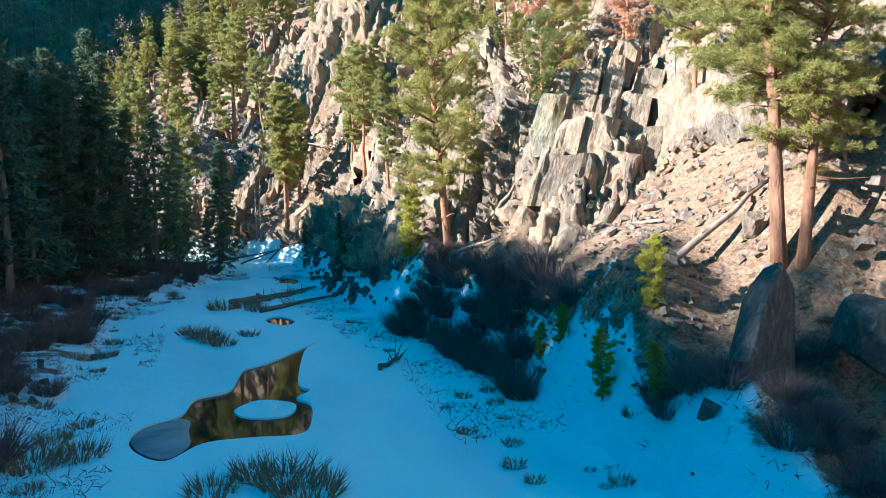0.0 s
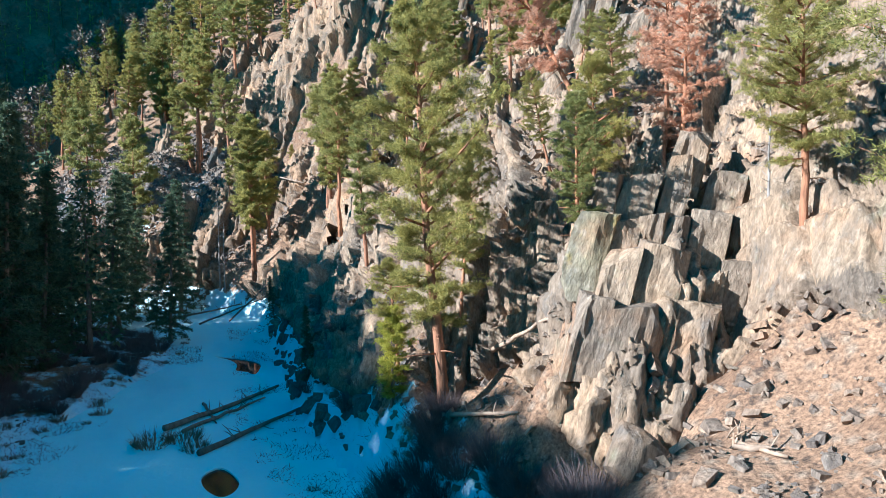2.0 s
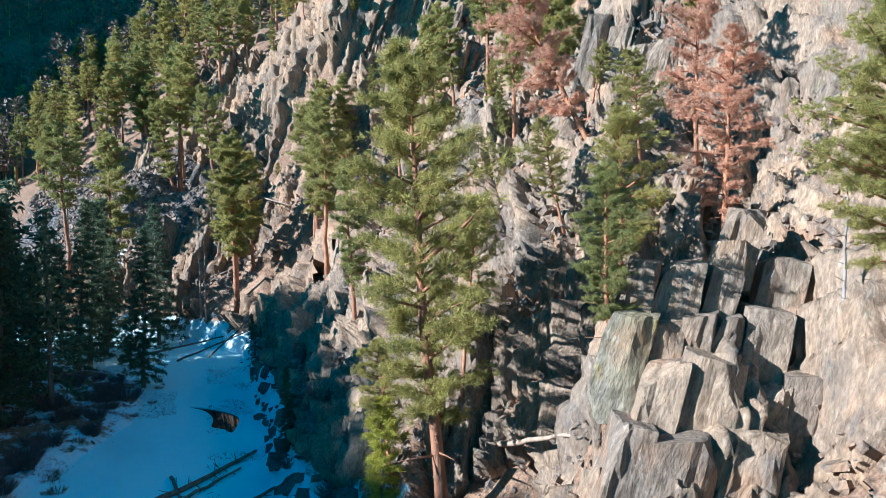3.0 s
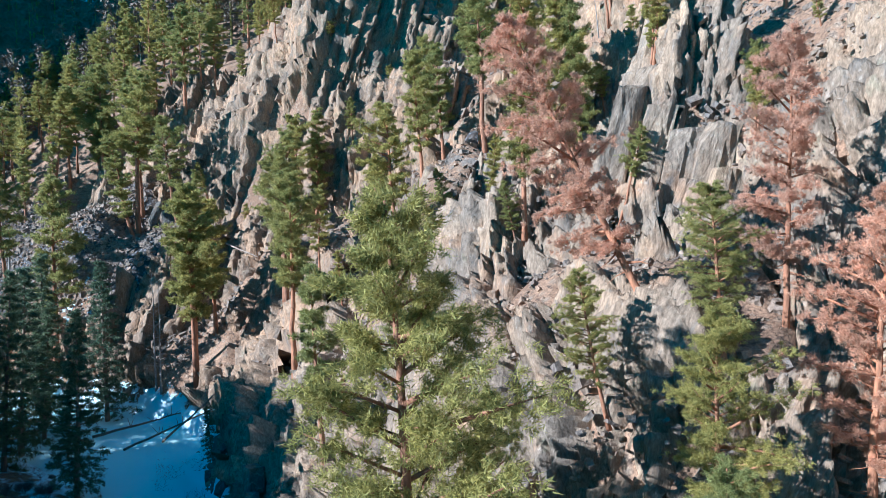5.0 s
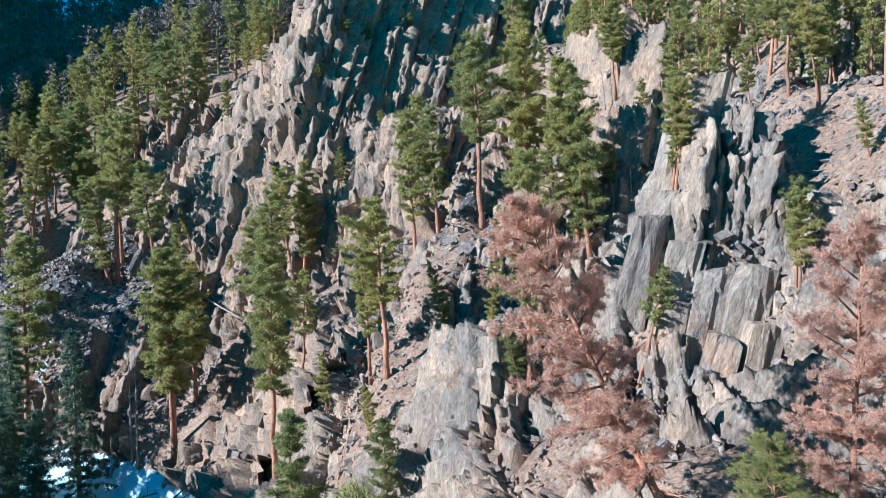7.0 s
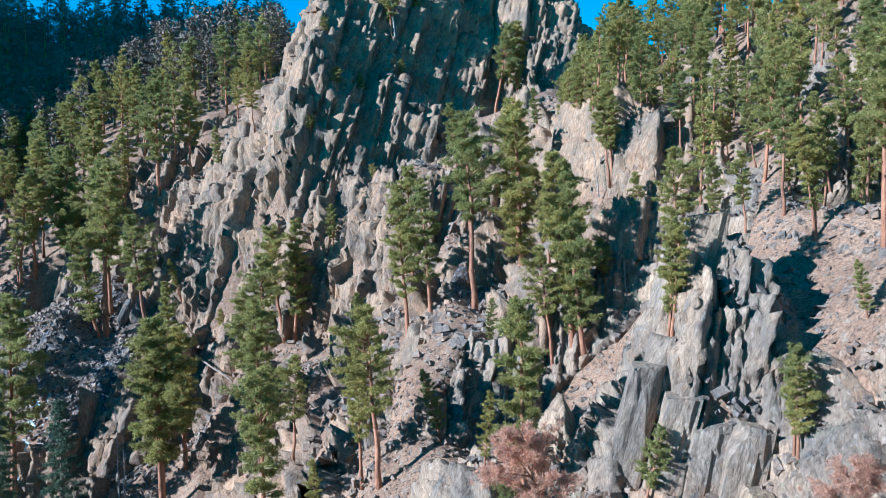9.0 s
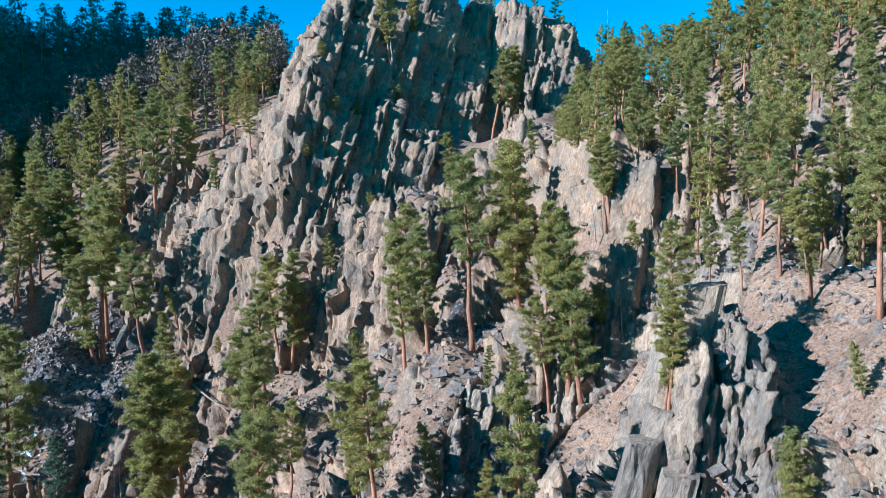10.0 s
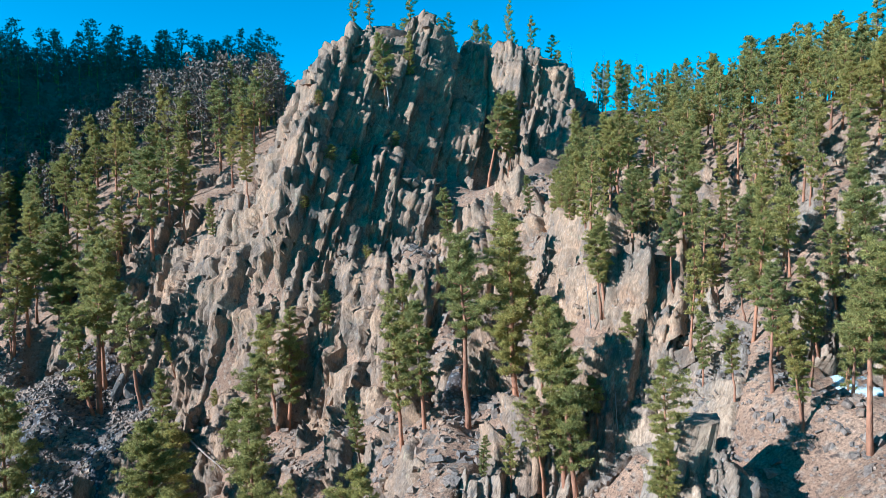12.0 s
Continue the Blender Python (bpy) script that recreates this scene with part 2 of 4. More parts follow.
# ledges, ribs and gullies of the upper crag, and the lower eastern crest
# (-10.8, 125) and (-11, 130) heighten the rib so that it shades the alcove
LEDGES = [
    (25.1, 148.4, 16, -5.0), (-3.2, 129.1, 7, 5.0), (-8.6, 117.6, 3, -5.0), (21.7, 89.5, 3, -3.7),
    (-6.7, 88.5, 16, 2.0), (16.5, 56.8, 7, -1.2), (-22.1, 121.8, 3, -3.1), (-34.4, 140.1, 3, -3.1), (15.0, 76.9, 4.5, -1.7), (-17.6, 122.9, 3, 2.3),
    (-10.1, 131.3, 4.5, 3.0), (-37.1, 112.9, 11, 2.7), (-5.8, 120.6, 3, 1.9), (5.5, 38.7, 3, -1.4),
    (0.4, 44.0, 4.5, 1.2), (17.4, 89.4, 3, 2.4), (-18.5, 111.0, 11, -0.9), (3.1, 87.1, 3, 2.3), (23.8, 83.5, 7, -2.0), (62, 142, 30, -6.0), (-10.8, 125, 3.5, 1.6), (-11, 130, 4, 2.4), (12.2, 41.6, 4, -3.2), (12.4, 49, 3, -1.8),
]

# unseen mountain and spur added in the west to shade far hill and talus
WEST_SHADERS = [(-245, 185, 90, 135), (-138, 112, 30, 23)]


def aside(line, x, y):
    """Distance from a line on the plan, positive to the right of its way."""
    best, side = np.full(np.shape(x), 1e9), np.zeros(np.shape(x))
    for (ax, ay), (bx, by) in zip(line[:-1], line[1:]):
        dx, dy = bx - ax, by - ay
        t = np.clip(((x - ax) * dx + (y - ay) * dy) / (dx * dx + dy * dy), 0, 1)
        qx, qy = x - ax - t * dx, y - ay - t * dy
        d = np.hypot(qx, qy)
        near = d < best
        side = np.where(near, np.sign(dy * qx - dx * qy), side)
        best = np.where(near, d, best)
    return best * side


def lattice(ix, iy, seed):
    """Repeatable random numbers on whole places."""
    a = np.sin(ix * 127.1 + iy * 311.7 + seed * 74.7) * 43758.5453
    return a - np.floor(a)


def ripple(x, y, size, seed):
    """Smooth noise from -1 to 1."""
    u, v = x / size, y / size
    i, j = np.floor(u), np.floor(v)
    f, g = u - i, v - j
    f, g = f * f * (3 - 2 * f), g * g * (3 - 2 * g)
    a, b = lattice(i, j, seed), lattice(i + 1, j, seed)
    c, d = lattice(i, j + 1, seed), lattice(i + 1, j + 1, seed)
    return 2 * ((a * (1 - f) + b * f) * (1 - g) + (c * (1 - f) + d * f) * g) - 1


def height(x, y):
    x, y = np.asarray(x, float), np.asarray(y, float)
    d, e = aside(FOOT, x, y), -aside(BANK, x, y)
    h = np.where(d > -3, np.interp(d, *RISE), np.interp(e, *BANK_RISE) * np.where(e > 3, np.interp(y, (-8, 12), (1.05, 1.0)), 1))
    for kx, ky, r, up in KNOLLS_LOW + KNOLLS_HIGH + HOLLOWS + LEDGES:
        h = h + up * np.exp(-(((x - kx) ** 2 + (y - ky) ** 2) / r ** 2) ** 2) * np.clip(d / 3, 0, 1)
    # the wooded hill behind, which falls towards the east
    hill = np.clip(8 + (y - 165) - 0.35 * (x + 62) - 1.3 * np.clip(x + 24, 0, 90), -9, 79 + 3 * ripple(x, y, 31, 5))
    h = np.where(y > 140, np.maximum(h, hill), h)
    for kx, ky, r, up in WEST_SHADERS:
        h = h + up * np.exp(-(((x - kx) ** 2 + (y - ky) ** 2) / r ** 2) ** 2)
    rough = np.clip(np.maximum(d, e - 3) / 8, 0, 1)
    return h + rough * (0.5 * ripple(x, y, 7.0, 1) + 0.3 * ripple(x, y, 2.9, 2)) + 0.08 * ripple(x, y, 1.7, 3)


def slope(x, y, w=1.0):
    gx = (height(x + w, y) - height(x - w, y)) / (2 * w)
    gy = (height(x, y + w) - height(x, y - w)) / (2 * w)
    return gx, gy


# crags that stand up as bare rock: x, y, radius
CRAGS = [(18.5, 73, 3.5), (20, 79, 4), (-18, 116, 9), (-26, 128, 9), (-31, 140, 7), (-10, 110, 8), (-3, 116, 7), (4, 121, 5), (15, 57, 6), (2, 62, 5), (14, 142, 9), (24, 144, 8), (8, 39, 5), (14, 62, 5), (4.5, 65, 5), (7, 50, 4), (-3, 140, 10), (24, 150, 14), (-13, 122, 9), (20, 90, 6), (-8, 115, 6), (10, 148, 10), (5, 35.4, 2), (6.8, 34.4, 2.4), (-6, 60, 4)]

# benches and gullies of soil and broken stone
BENCHES = [(3.4, 43.2, 3.2), (2.6, 37.5, 3.6), (0.8, 41.5, 3), (5.6, 30.8, 3.8), (10.8, 31.5, 3.6), (9, 25, 5), (19.5, 61, 4.5), (24, 66, 5), (10.4, 52.2, 2.8), (14.8, 75.5, 4.5), (7.6, 89, 4.2), (9.6, 104, 4), (-22, 104, 6), (-38, 122, 11), (21, 67, 5), (0, 92, 3), (5, 24, 5), (-50, 128, 12), (2, 80, 2.5), (-12, 108.5, 3), (-2.5, 72, 2.5)]


def rockiness(x, y):
    """How much bare rock stands here: on the steep parts of the slope."""
    gx, gy = slope(x, y, 1.5)
    steep = np.hypot(gx, gy)
    d = aside(FOOT, x, y)
    for cx, cy, r in CRAGS:
        steep = np.maximum(steep, 1.25 * np.exp(-(((x - cx) ** 2 + (y - cy) ** 2) / r ** 2) ** 2))
    for cx, cy, r in BENCHES:
        steep = steep - 0.9 * np.exp(-(((x - cx) ** 2 + (y - cy) ** 2) / r ** 2) ** 2)
    # broken stone and earth lie along the foot of the nearer cliff
    steep = steep - 1.6 * np.clip((4.2 - d) / 2, 0, 1) * np.clip((y - 28) / 3, 0, 1) * np.clip((50 - y) / 3, 0, 1)
    bare = steep + 0.35 * ripple(x, y, 9, 7) + 0.2 * ripple(x, y, 3.5, 8)
    return bare * np.clip((d - np.where(y > 48, 0.8, 1.8)) / 1.4, 0, 1)


# ---- building helpers ----
def part(name, bm, material, parent=None, label="", smooth=False):
    """One mesh object out of a bmesh or of (points, faces), under a thing or a part."""
    me = bpy.data.meshes.new(name)
    if isinstance(bm, tuple):
        points, faces = bm
        me.from_pydata([tuple(p) for p in points], [], [tuple(f) for f in faces])
    else:
        bm.to_mesh(me)
        bm.free()
    me.materials.append(material)
    if smooth:
        me.shade_smooth()
    ob = new(name, me)
    if parent:
        ob.parent = parent
    if label:
        ob["label"] = label
    return ob


def triangles(name, points, material, parent=None, label=""):
    """A mesh of loose triangles from an array of n x 3 x 3."""
    n = len(points)
    me = bpy.data.meshes.new(name)
    me.vertices.add(n * 3)
    me.vertices.foreach_set("co", np.asarray(points, np.float32).ravel())
    me.loops.add(n * 3)
    me.loops.foreach_set("vertex_index", np.arange(n * 3, dtype=np.int32))
    me.polygons.add(n)
    me.polygons.foreach_set("loop_start", np.arange(0, n * 3, 3, dtype=np.int32))
    me.update(calc_edges=True)
    me.materials.append(material)
    ob = new(name, me)
    if parent:
        ob.parent = parent
    if label:
        ob["label"] = label
    return ob


def tube(path, radii, sides=6):
    """Points and faces of a tapering round bar along a path."""
    points, faces = [], []
    path = [Vector(p) for p in path]
    for i, p in enumerate(path):
        way = (path[min(i + 1, len(path) - 1)] - path[max(i - 1, 0)]).normalized()
        a = way.orthogonal().normalized() if abs(way.z) < 0.9 else Vector((1, 0, 0))
        a = (a - way * a.dot(way)).normalized()
        b = way.cross(a)
        for s in range(sides):
            w = 2 * math.pi * s / sides
            points.append(p + float(radii[i]) * (math.cos(w) * a + math.sin(w) * b))
        if i:
            for s in range(sides):
                q, r = (i - 1) * sides + s, (i - 1) * sides + (s + 1) % sides
                faces.append((q, r, r + sides, q + sides))
    faces.append(tuple(range(sides))[::-1])
    faces.append(tuple(range(len(points) - sides, len(points))))
    return points, faces


def merged(*shapes):
    points, faces = [], []
    for p, f in shapes:
        k = len(points)
        points += list(p)
        faces += [tuple(i + k for i in g) for g in f]
    return points, faces


# ---- ground ----
def spread(lo, hi, step, out_lo, out_hi):
    """Lines of the ground's grid: even inside, ever wider outside."""
    line = list(np.arange(lo, hi + step / 2, step))
    w, p = step, hi
    while p < out_hi:
        w *= 1.12
        p += w
        line.append(p)
    w, p = step, lo
    while p > out_lo:
        w *= 1.12
        p -= w
        line.insert(0, p)
    return np.array(line)


def build_ground():
    xs, ys = spread(-62, 60, 0.7, -2500, 2500), spread(8, 150, 0.7, -2500, 3000)
    X, Y = np.meshgrid(xs, ys)
    Z = height(X, Y)
    # the soil lies lower under the bare rock, whose slabs stand on it
    near_land = (np.abs(X) < 90) & (Y > 0) & (Y < 175)
    Z -= np.where(near_land, 1.5 * np.clip((rockiness(X, Y) - 0.80) / 0.16, 0, 1), 0)
    d, e = aside(FOOT, X, Y), -aside(BANK, X, Y)
    n, m = X.shape
    points = np.stack([X, Y, Z], -1).reshape(-1, 3)
    k = np.arange(n * m).reshape(n, m)
    faces = np.stack([k[:-1, :-1], k[:-1, 1:], k[1:, 1:], k[1:, :-1]], -1).reshape(-1, 4)
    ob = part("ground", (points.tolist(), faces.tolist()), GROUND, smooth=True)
    # snow lies on the shaded bed and its banks, and in a few sheltered hollows
    right = np.interp(d, (-3, 0.4, 2.2, 4.5), (1.05, 0.8, 0.40, -0.1))
    left = np.interp(e, (-3, 0.5, 2.5, 12, 40, 120), (1.05, 0.66, 0.54, 0.48, 0.38, 0.3)) 
    snow = np.where(d > -3, right, left) - 1.2 * np.clip((Y - 108) / 12, 0, 1)
    for x, y, r, s in ((6.2, 17, 3.2, 0.60), (3.6, 22, 3, 0.62), (5.6, 24.5, 2, 0.52), (9.5, 14.5, 3, 0.50), (0.5, 37, 2.5, 0.5), (-27, 97, 5, 0.55), (27, 70.5, 2.6, 0.62), (-40, 113, 6, 0.52), (-75, 190, 25, 0.42), (31, 70, 3, 0.58)):
        snow = np.maximum(snow, s * np.exp(-((X - x) ** 2 + (Y - y) ** 2) / r ** 2))
    talus = np.zeros(X.shape)
    for x, y, r in ((-42, 126, 13), (-30, 115, 9), (8.5, 97, 6), (-55, 124, 14)):
        talus = np.maximum(talus, np.exp(-(((X - x) ** 2 + (Y - y) ** 2) / r ** 2) ** 2))
    layer = ob.data.attributes.new("talus", "FLOAT", "POINT")
    layer.data.foreach_set("value", (0.6 * talus).ravel().astype(np.float32))
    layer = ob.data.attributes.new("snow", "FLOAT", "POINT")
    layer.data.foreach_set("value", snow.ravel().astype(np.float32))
    tagged(ob, "steep slope of tan soil, needles and patchy snow above the creek", "ground", kind="structure")


build_ground()

# open pool in the ice, and a smaller hole
POOL = [(-9.9, 22.1), (-9.2, 20.8), (-8.0, 20.0), (-7.4, 21.5), (-6.1, 22.0), (-4.6, 22.3), (-4.5, 23.7), (-4.9, 25.7), (-5.6, 26.6), (-5.3, 27.8), (-6.0, 28.9), (-7.0, 35.4), (-6.8, 37.7), (-8.1, 33.1), (-8.9, 31.4), (-8.5, 28.0), (-9.4, 26.7), (-9.2, 24.5), (-9.9, 23.5)]
HOLE = [(-11.5, 46.0), (-10.9, 47.1), (-9.6, 45.4), (-9.4, 44.0), (-9.9, 43.4), (-10.9, 44.4)]
STREAM = [(-19.3, 74.4), (-17.1, 73.6), (-15.2, 72.2), (-14.3, 70.6), (-14.0, 67.5), (-14.8, 68.2), (-15.9, 68.9), (-16.4, 71.0), (-17.6, 73.0)]
FLOE = [(-7.5, 25.1), (-7.0, 26.4), (-5.9, 26.2), (-5.4, 25.6), (-5.5, 24.4), (-6.7, 24.2)]


def rounded(line, n=6):
    """A smooth closed outline through corners."""
    out, k = [], len(line)
    for i in range(k):
        p = [Vector((*line[(i + j) % k], 0)) for j in (-1, 0, 1, 2)]
        for s in range(n):
            t = s / n
            q = 0.5 * (2 * p[1] + (p[2] - p[0]) * t + (2 * p[0] - 5 * p[1] + 4 * p[2] - p[3]) * t * t + (3 * p[1] - p[0] - 3 * p[2] + p[3]) * t ** 3)
            out.append((q.x, q.y))
    return out


def sheet(name, outer, holes, top, thick, material):
    """A flat plate with holes, its edges drawn down."""
    bm = bmesh.new()
    edges = []
    for line in (outer, *holes):
        v = [bm.verts.new((x, y, top)) for x, y in line]
        edges += [bm.edges.new((v[i], v[(i + 1) % len(v)])) for i in range(len(v))]
    bmesh.ops.triangle_fill(bm, use_beauty=True, use_dissolve=False, edges=edges, normal=(0, 0, 1))
    rim = [q for q in bm.edges if len(q.link_faces) == 1]
    r = bmesh.ops.extrude_edge_only(bm, edges=rim)
    for v in r["geom"]:
        if isinstance(v, bmesh.types.BMVert):
            v.co.z -= thick
    bmesh.ops.recalc_face_normals(bm, faces=bm.faces)
    return part(name, bm, material)


def creek():
    shore = [(x + 3, y) for x, y in FOOT if y < 250] + [(x - 3, y) for x, y in BANK[::-1] if y < 250]
    ice = sheet("ice_sheet", shore, [rounded(POOL), rounded(HOLE), rounded(STREAM)], 0.0, 0.16, SHADE_BLUE_SNOW)
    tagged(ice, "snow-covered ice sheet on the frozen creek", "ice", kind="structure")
    floe = sheet("ice_floe", rounded(FLOE), [], -0.02, 0.12, SHADE_BLUE_SNOW)
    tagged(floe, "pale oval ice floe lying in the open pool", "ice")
    thin = sheet("thin_ice", rounded([(-9.85, 22.1), (-9.1, 20.9), (-8.1, 20.3), (-7.8, 21.4), (-8.3, 22.8), (-8.7, 24.0), (-9.3, 24.2), (-9.8, 23.4)]), [], -0.05, 0.03, THIN_ICE)
    tagged(thin, "thin grey-blue ice skinning one end of the pool", "ice")
    bm = bmesh.new()
    bmesh.ops.create_grid(bm, x_segments=2, y_segments=2, size=1, matrix=Matrix.Translation((-12, 47, -0.09)) @ Matrix.Diagonal((9, 30, 1, 1)))
    tagged(part("water", bm, WATER), "dark still water in an opening of the ice", "water", kind="structure")


creek()


# ---- rock faces: fins of schist broken by leaning joints ----
ACROSS = Vector((0.95, 0.08, -0.29)).normalized()  # from fin to fin
UPWARD = Vector((0.29, 0.16, 1.0)).normalized()  # the fins lean over to the east


def uneven(u, salt, seed):
    """Which uneven step of a line a place lies on, and how far along that step it is."""
    def edge(i):
        return i + 0.8 * (lattice(i, salt, seed) - 0.5)
    i = np.floor(u)
    i = i - (u < edge(i)) + (u >= edge(i + 1))
    lo, hi = edge(i), edge(i + 1)
    return i, (u - lo) / (hi - lo)


def joints(x, y, z, wide, tall, seed):
    """Blocks between the joints: column, row, and the place inside the block."""
    u = (x * ACROSS.x + y * ACROSS.y + z * ACROSS.z) / wide + 0.16 * ripple(x + 0.4 * z, y + 0.7 * z, 2.9 * wide, seed + 1)
    w = (x * UPWARD.x + y * (UPWARD.y + 0.45) + z * UPWARD.z) / tall
    i, fu = uneven(u, 0.0, seed)
    w = w + 3.7 * lattice(i, 5.0, seed) + 0.12 * ripple(x, y + z, 1.3 * tall, seed + 2) + 0.25 * (fu - 0.5) * (lattice(i, 9.0, seed) - 0.3)
    j, fw = uneven(w, i, seed + 3)
    return i, j, fu, fw


def relief(x, y, z, sizes, seed):
    """How far the rock stands out of the smooth slope; and the blocks of the first two sizes."""
    out, kept = np.zeros(x.shape), []
    for n, (wide, tall, amount) in enumerate(sizes):
        i, j, fu, fw = joints(x, y, z, wide, tall, seed + 10 * n)
        r, s, t = (lattice(i, j, seed + 10 * n + q) for q in (4, 5, 6))
        bold = np.clip(0.9 + 0.75 * ripple(x, y + 0.6 * z, 5.5 * wide, seed + 10 * n + 7), 0.4, 1.5)
        face = (fu - 0.55) * (0.30 + 0.95 * s) + (fw - 0.5) * (0.10 + 0.95 * t) + 1.0 * (r - 0.5)
        # open joints along the edges of some blocks
        gap = (np.minimum(fu, 1 - fu) * wide < 0.06 + 0.02 * wide) * (s > 0.35) + (np.minimum(fw, 1 - fw) * tall < 0.05 + 0.01 * tall) * (t > 0.6)
        out = out + amount * bold * (face - 0.42 * np.minimum(gap, 1))
        kept.append((i, j))
    return out, kept


def rock_sheet(x0, x1, y0, y1, step_x, step_y, sizes, least, seed, wide_of):
    """Points and faces of bare rock over a stretch of the plan, with the blocks that the faces belong to."""
    xs, ys = np.arange(x0, x1, step_x), np.arange(y0, y1, step_y)
    X, Y = np.meshgrid(xs, ys)
    X = X + 0.33 * (Y - (y0 + y1) / 2)
    Z = height(X, Y)
    gx, gy = slope(X, Y, wide_of)
    long = np.sqrt(gx * gx + gy * gy + 1)
    out, kept = relief(X, Y, Z, sizes, seed)
    rock = rockiness(X, Y)
    edge = np.clip((rock - least) / 0.12, 0, 1)
    out = out * (0.35 + 0.65 * edge) + 0.35 - 1.9 * (1 - edge)
    P = np.stack([X - gx / long * out, Y - gy / long * out, Z + out / long], -1)
    n, m = X.shape
    k = np.arange(n * m).reshape(n, m)
    quads = np.stack([k[:-1, :-1], k[:-1, 1:], k[1:, 1:], k[1:, :-1]], -1).reshape(-1, 4)
    seen = (edge.ravel()[quads] > 0.02).any(1)
    quads = quads[seen]
    block = (kept[0][0] * 911 + kept[0][1]).ravel()[quads[:, 0]]
    tone = lattice(kept[1][0], kept[1][1], 77).ravel()[quads[:, 0]]
    return P.reshape(-1, 3), quads, block, tone


def rock_part(points, quads, tone, material, parent):
    """One piece of the rock as a mesh of its own."""
    used_points, flat = np.unique(quads, return_inverse=True)
    n = len(quads)
    me = bpy.data.meshes.new("rock_block")
    me.vertices.add(len(used_points))
    me.vertices.foreach_set("co", points[used_points].astype(np.float32).ravel())
    me.loops.add(n * 4)
    me.loops.foreach_set("vertex_index", flat.ravel().astype(np.int32))
    me.polygons.add(n)
    me.polygons.foreach_set("loop_start", np.arange(0, n * 4, 4, dtype=np.int32))
    me.update(calc_edges=True)
    me.attributes.new("tone", "FLOAT", "FACE").data.foreach_set("value", tone.astype(np.float32))
    me.materials.append(material)
    ob = new("rock_block", me)
    ob.parent = parent
    return ob


def cliff(name, label, sheet_of, material, middle, most=300):
    """A cliff: the blocks next to a place as parts, the rest joined."""
    points, quads, block, tone = sheet_of
    thing = new(name)
    tagged(thing, label, "cliff", kind="structure")
    order = np.argsort(block, kind="stable")
    ids, first = np.unique(block[order], return_index=True)
    groups = np.split(order, first[1:])
    mid = [points[quads[g, 0]].mean(0) for g in groups]
    rank = sorted(range(len(groups)), key=lambda q: math.hypot(mid[q][0] - middle[0], mid[q][1] - middle[1]) - 4 * (len(groups[q]) > 60))
    for q in rank[:most]:
        rock_part(points, quads[groups[q]], tone[groups[q]], material, thing)
    if len(rank) <= most:
        return
    rest = np.concatenate([groups[q] for q in rank[most:]])
    ob = rock_part(points, quads[rest], tone[rest], material, thing)
    ob.name = "rock_mass"
    tagged(ob, kind="stuff")


NEAR_JOINTS = ((2.5, 4.4, 1.1), (0.9, 1.9, 0.65), (0.38, 0.95, 0.30))
FAR_JOINTS = ((4.2, 6.0, 1.5), (1.7, 2.6, 1.0), (0.8, 1.4, 0.50))
cliff("rock_face", "steep weathered tan and grey schist cliff of leaning jointed fins", rock_sheet(-24, 42, 24, 81, 0.13, 0.11, NEAR_JOINTS, 0.72, 11, 1.6), ROCK, (7, 52))
cliff("rock_crag", "tall grey-tan rock crag with broken leaning ribs", rock_sheet(-54, 66, 79.4, 160, 0.22, 0.24, FAR_JOINTS, 0.76, 12, 4.0), CRAG, (-5, 118), 250)


# ---- the two crags of great blocks: x, y, top, width and height of each block ----
LOW_CRAG = [(6.7, 38.2, 14.3, 1.1, 1.9), (8, 38.3, 14.2, 1.4, 1.8), (9.6, 38.4, 14.9, 1, 2.5), (10.3, 38.9, 15.9, 1.2, 2), (11.5, 38.6, 14.3, 1.3, 1.8), (6.1, 37.2, 12.8, 1.4, 2.5), (7.2, 37.3, 12.5, 0.9, 2.2), (8.2, 37.4, 12.7, 1, 2.2), (9.2, 37.4, 12.6, 0.9, 2.1), (10.4, 37.5, 12.8, 1.4, 2.5), (6.8, 36.3, 11.5, 1.2, 2.4), (8.2, 36.2, 11.6, 1.9, 2.4), (9.9, 36.5, 10.7, 1.2, 1.8), (11.3, 36.6, 11, 1.5, 2), (5.6, 35.5, 9.9, 1.2, 2.2), (7.1, 35.3, 9.6, 1.8, 2.1), (9, 35.4, 9.7, 1.9, 2.3)]
HIGH_CRAG = [(13.4, 62.6, 32.6, 1.3, 3.6), (14.6, 62.9, 34.2, 1.7, 4.9), (12, 61.2, 28.9, 1.2, 2.8), (13, 61, 29.5, 1, 2.9), (13.9, 60.7, 30.1, 1.4, 3.5), (15.3, 60.6, 30.2, 1.6, 3.3), (10.9, 60.5, 27.8, 1.4, 3.3), (12.1, 59.6, 26.7, 1.3, 2.1), (11.5, 58.8, 24.3, 1.8, 4.2), (12.9, 58.6, 25.6, 1.5, 3.2), (14.3, 58.2, 25.8, 1.6, 3.4), (16.6, 58.6, 25.5, 2.1, 3.7), (12.6, 57.2, 23.1, 1.3, 3.5), (14.1, 57, 23.6, 1.3, 3)]


